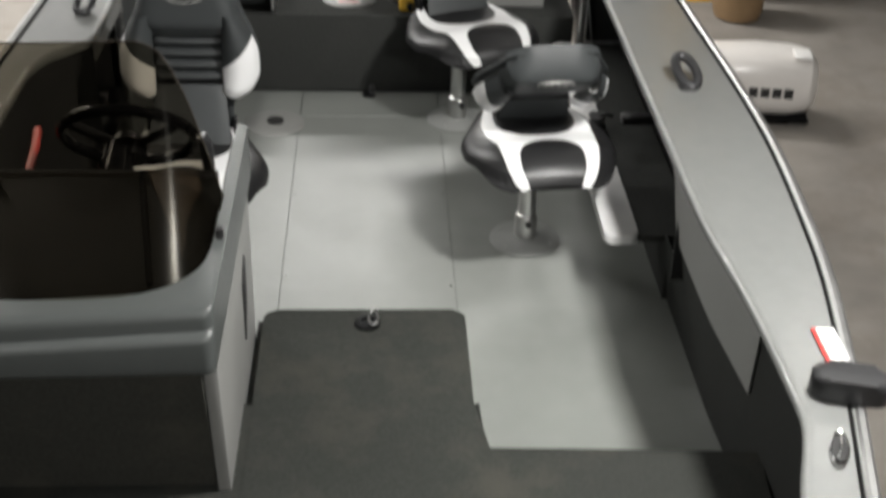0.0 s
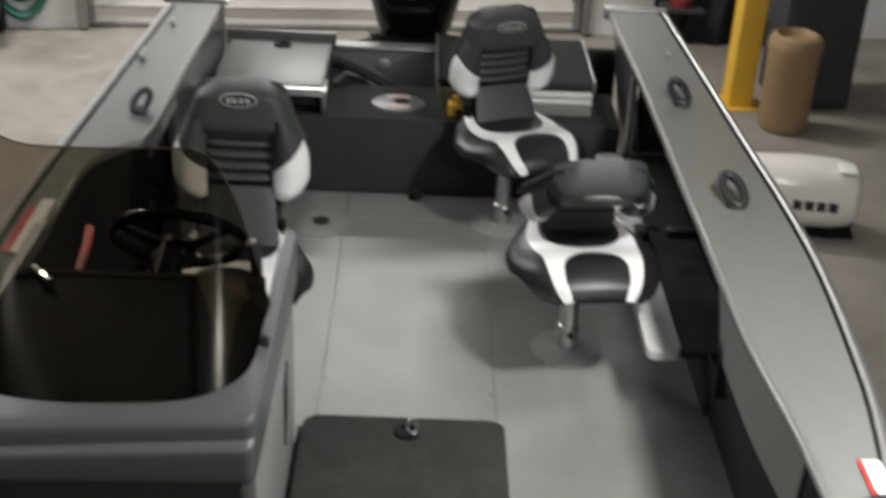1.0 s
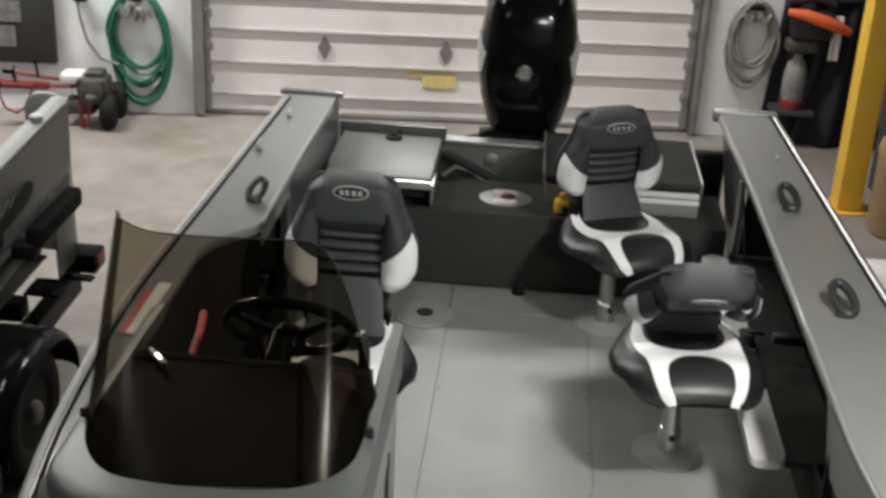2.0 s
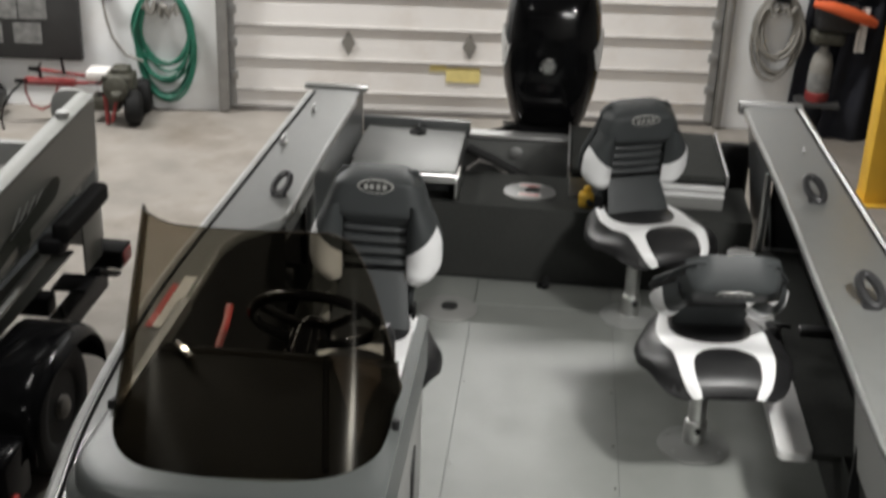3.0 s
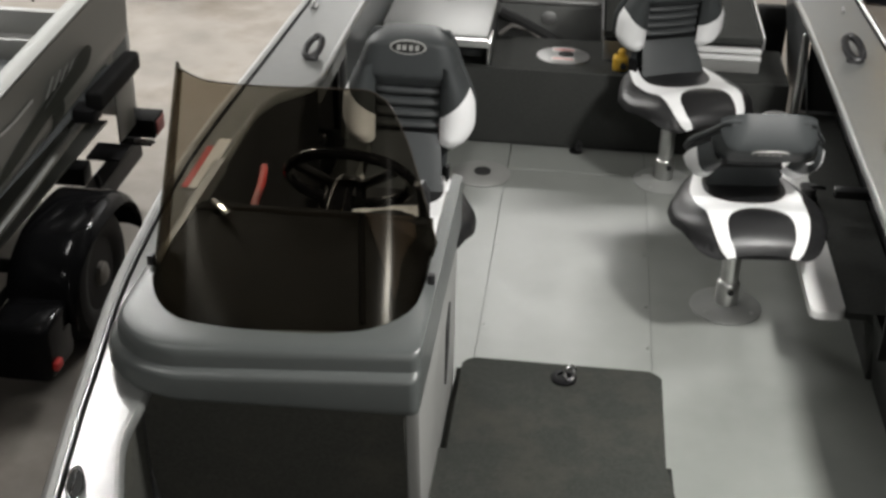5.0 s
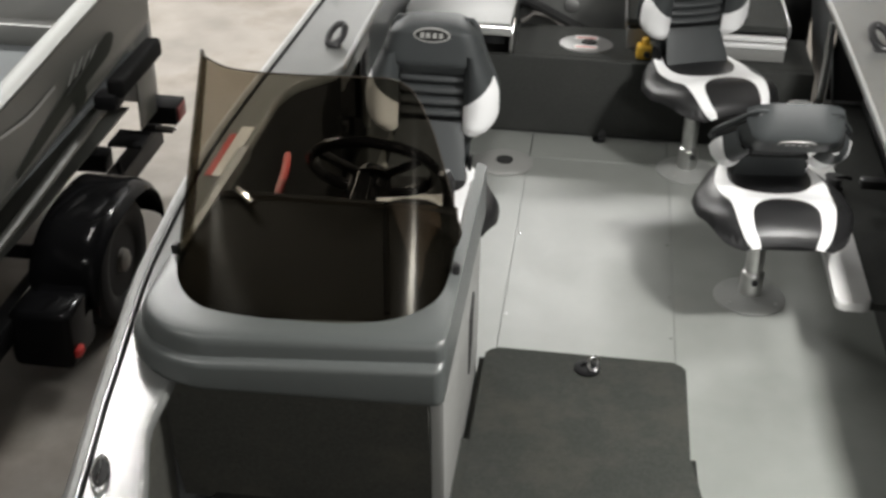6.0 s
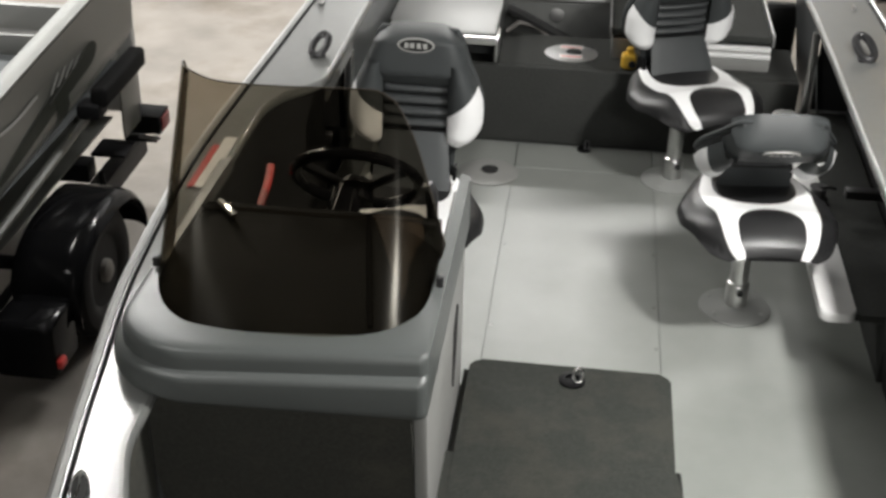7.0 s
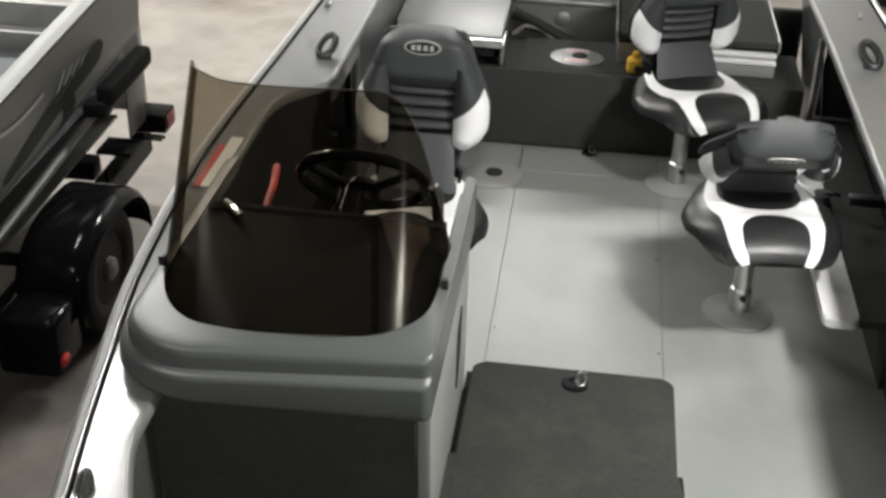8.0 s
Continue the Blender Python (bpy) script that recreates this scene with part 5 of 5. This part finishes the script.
post = thing("steel_column", "yellow painted square steel column", "column", Matrix.Translation((2.085, 7.8, GROUND)) @ pose(0, 0, 0, 0, 0, math.degrees(TILT)))
part("shaft", box(-0.08, 0.08, -0.08, 0.08, 0.012, H, 0.008), M_YELLOW, post)
part("foot_plate", box(-0.14, 0.14, -0.14, 0.14, 0, 0.012, 0.003), M_YELLOW, post)
drum = thing("plastic_drum", "tan plastic drum with a rimmed top", "drum", Matrix.Translation((2.29, 7.42, GROUND)))
part("body", lathe([(0.12, 0.0), (0.14, 0.01), (0.155, 0.06), (0.158, 0.5), (0.165, 0.52), (0.165, 0.56), (0.15, 0.60), (0.12, 0.615), (0.11, 0.60), (0.10, 0.57), (0, 0.565)], 36), M_TAN, drum)
part("cap", lathe([(0.03, 0.565), (0.03, 0.59), (0, 0.592)], 16, m=Matrix.Translation((0.05, -0.02, 0))), M_TAN, drum)
cab = thing("storage_cabinet", "tall black storage cabinet behind the column", "cabinet", Matrix.Translation((2.62, 8.0, GROUND)) @ pose(0, 0, 0, 0, 0, math.degrees(TILT)))
part("body", box(-0.28, 0.16, -0.25, 0.25, 0.0, 1.5, 0.01), M_BLACKBOARD, cab)
part("door", box(-0.27, 0.15, -0.272, -0.253, 0.04, 1.46, 0.006), M_BLACKBOARD, cab)
bag = thing("plastic_bag", "white and blue plastic bag", "bag", Matrix.Translation((2.75, 7.72, GROUND + 0.92)))
part("bag", box(-0.08, 0.08, -0.05, 0.0, 0, 0.1, 0.03, 3), M_WHITEP, bag)

ob = thing("outboard_motor", "old white outboard motor lying on the floor", "outboard motor", Matrix.Translation((2.02, 6.05, GROUND)) @ pose(0, 0, 0, 0, 0, -8))
b = bmesh.new()
rings = []
for x, w, h, zc in ((-0.42, 0.05, 0.05, 0.17), (-0.38, 0.13, 0.13, 0.18), (-0.25, 0.165, 0.17, 0.2), (0.0, 0.17, 0.185, 0.205), (0.18, 0.165, 0.18, 0.205), (0.27, 0.15, 0.16, 0.205), (0.31, 0.11, 0.12, 0.20), (0.325, 0.05, 0.05, 0.2)):
    ring = []
    for k in range(32):
        q = 2 * math.pi * k / 32
        c, s2 = math.cos(q), math.sin(q)
        ring.append(b.verts.new((x, w * math.copysign(abs(c) ** 0.78, c), zc + h * math.copysign(abs(s2) ** 0.78, s2))))
    rings.append(ring)
for a, c in zip(rings, rings[1:]):
    for k in range(32):
        b.faces.new((a[k], a[(k + 1) % 32], c[(k + 1) % 32], c[k]))
b.faces.new(rings[-1])
b.faces.new(rings[0][::-1])
oc = part("cowling", b, M_WHITEP, ob, "yellowed white cowling")
for k in range(4):
    part("decal_bar", box(-0.04 + 0.06 * k, 0.005 + 0.06 * k, -0.1725, -0.166, 0.17, 0.22), M_PLASTIC, oc, "plain black bar")
part("seam", box(-0.36, 0.29, -0.172, 0.172, 0.035, 0.05, 0.003), M_RUB, ob, "dark lower seal")
part("corner_patch", box(0.17, 0.26, -0.14, -0.02, 0.372, 0.39, 0.008), M_PAPER, oc, "bright worn corner")
part("lower_unit", tube([(-0.3, 0, 0.17), (-0.6, 0.02, 0.12), (-0.95, 0.05, 0.08)], [0.09, 0.06, 0.05], 14), M_WHITEP, ob, "white lower unit")
part("cradle", box(-0.3, 0.2, -0.12, 0.12, 0.0, 0.03, 0.005), M_STEEL, ob)

# tools hung on the wall beside the door
saw = thing("leaf_blower", "orange and black power tool hung on the wall", "power tool", Matrix.Translation(on_wall(1.95, 0.16) + Vector((0, 0, 0.0))))
part("housing", box(-0.16, 0.14, -0.10, 0.08, 0.0, 0.2, 0.04, 3), M_PLASTIC, saw, "black housing")
part("motor_block", box(-0.17, 0.06, -0.08, 0.06, -0.10, 0.0, 0.03, 3), M_ENGINE, saw, "grimy motor block")
part("shroud", tube([(-0.2, -0.09, 0.2), (-0.08, -0.12, 0.19), (0.06, -0.12, 0.15), (0.17, -0.11, 0.11), (0.24, -0.09, 0.08)], [0.025, 0.04, 0.045, 0.04, 0.028], 14), M_ORANGE, saw, "orange shroud")
part("grip", tube([(-0.19, 0.0, 0.25), (0.0, 0.0, 0.28), (0.14, 0.0, 0.24)], 0.025, 8), M_PLASTIC, saw, "black grip")
part("hook", box(-0.01, 0.01, 0.0, 0.16, 0.27, 0.29), M_STEEL, saw)
jug = thing("plastic_jug", "pale plastic jug with a red base on a shelf", "jug", Matrix.Translation(on_wall(1.95, 0.14) + Vector((-0.06, 0, -0.52))))
# Jug colours are dimmed in place of the shade it stands in.
part("body", lathe([(0.065, 0.06), (0.078, 0.07), (0.082, 0.25), (0.065, 0.33), (0.03, 0.37), (0.03, 0.4), (0, 0.4)], 24), M_GREYCORD, jug)
part("label", lathe([(0.0835, 0.09), (0.0845, 0.10), (0.0845, 0.20), (0.083, 0.21)], 24), M_GREYPAPER, jug, "grey-white lower half")
part("base", lathe([(0.082, 0.0), (0.087, 0.02), (0.087, 0.06), (0.075, 0.068), (0, 0.068)], 24), M_OLDRED, jug, "red base")
part("shelf", box(-0.15, 0.15, -0.12, 0.13, -0.03, -0.001), M_BLACKBOARD, jug)
# Coat made wide and long to fill the shaded corner as well.
coat = thing("hanging_coat", "dark navy coat hanging from a hook", "coat", Matrix.Translation(on_wall(2.24, 0.10)))
part("cloth", sheet(lambda a, c: ((a - 0.5) * (0.40 + 0.26 * c), -0.05 - 0.035 * math.sin(a * 15 + 2 * c) - 0.04 * c, 0.3 - 1.16 * c), 40, 20, 0.012), M_NAVY, coat, smooth=80)
part("collar", tube([(-0.13, -0.06, 0.28), (0, -0.1, 0.3), (0.13, -0.06, 0.28)], 0.03, 8), M_NAVY, coat)
# Cloth added as a dark mass for the poorly lit corner.
jacket = thing("added_dark_cloth", "black work jacket hanging behind the jug", "jacket", Matrix.Translation(on_wall(1.99, 0.02)))
part("cloth", sheet(lambda a, c: ((a - 0.5) * (0.44 + 0.16 * c), -0.03 - 0.02 * math.sin(a * 17 + 3 * c), 0.42 - 1.22 * c), 40, 20, 0.010), M_NAVY, jacket, smooth=80)
part("collar", tube([(-0.12, -0.04, 0.40), (0, -0.07, 0.42), (0.12, -0.04, 0.40)], 0.028, 8), M_NAVY, jacket)
part("rag", sheet(lambda a, c: (-0.16 + 0.07 * a, -0.13 - 0.01 * math.sin(a * 9), 0.18 - 0.32 * c), 10, 8, 0.004), M_WHITEP, coat, "white rag")
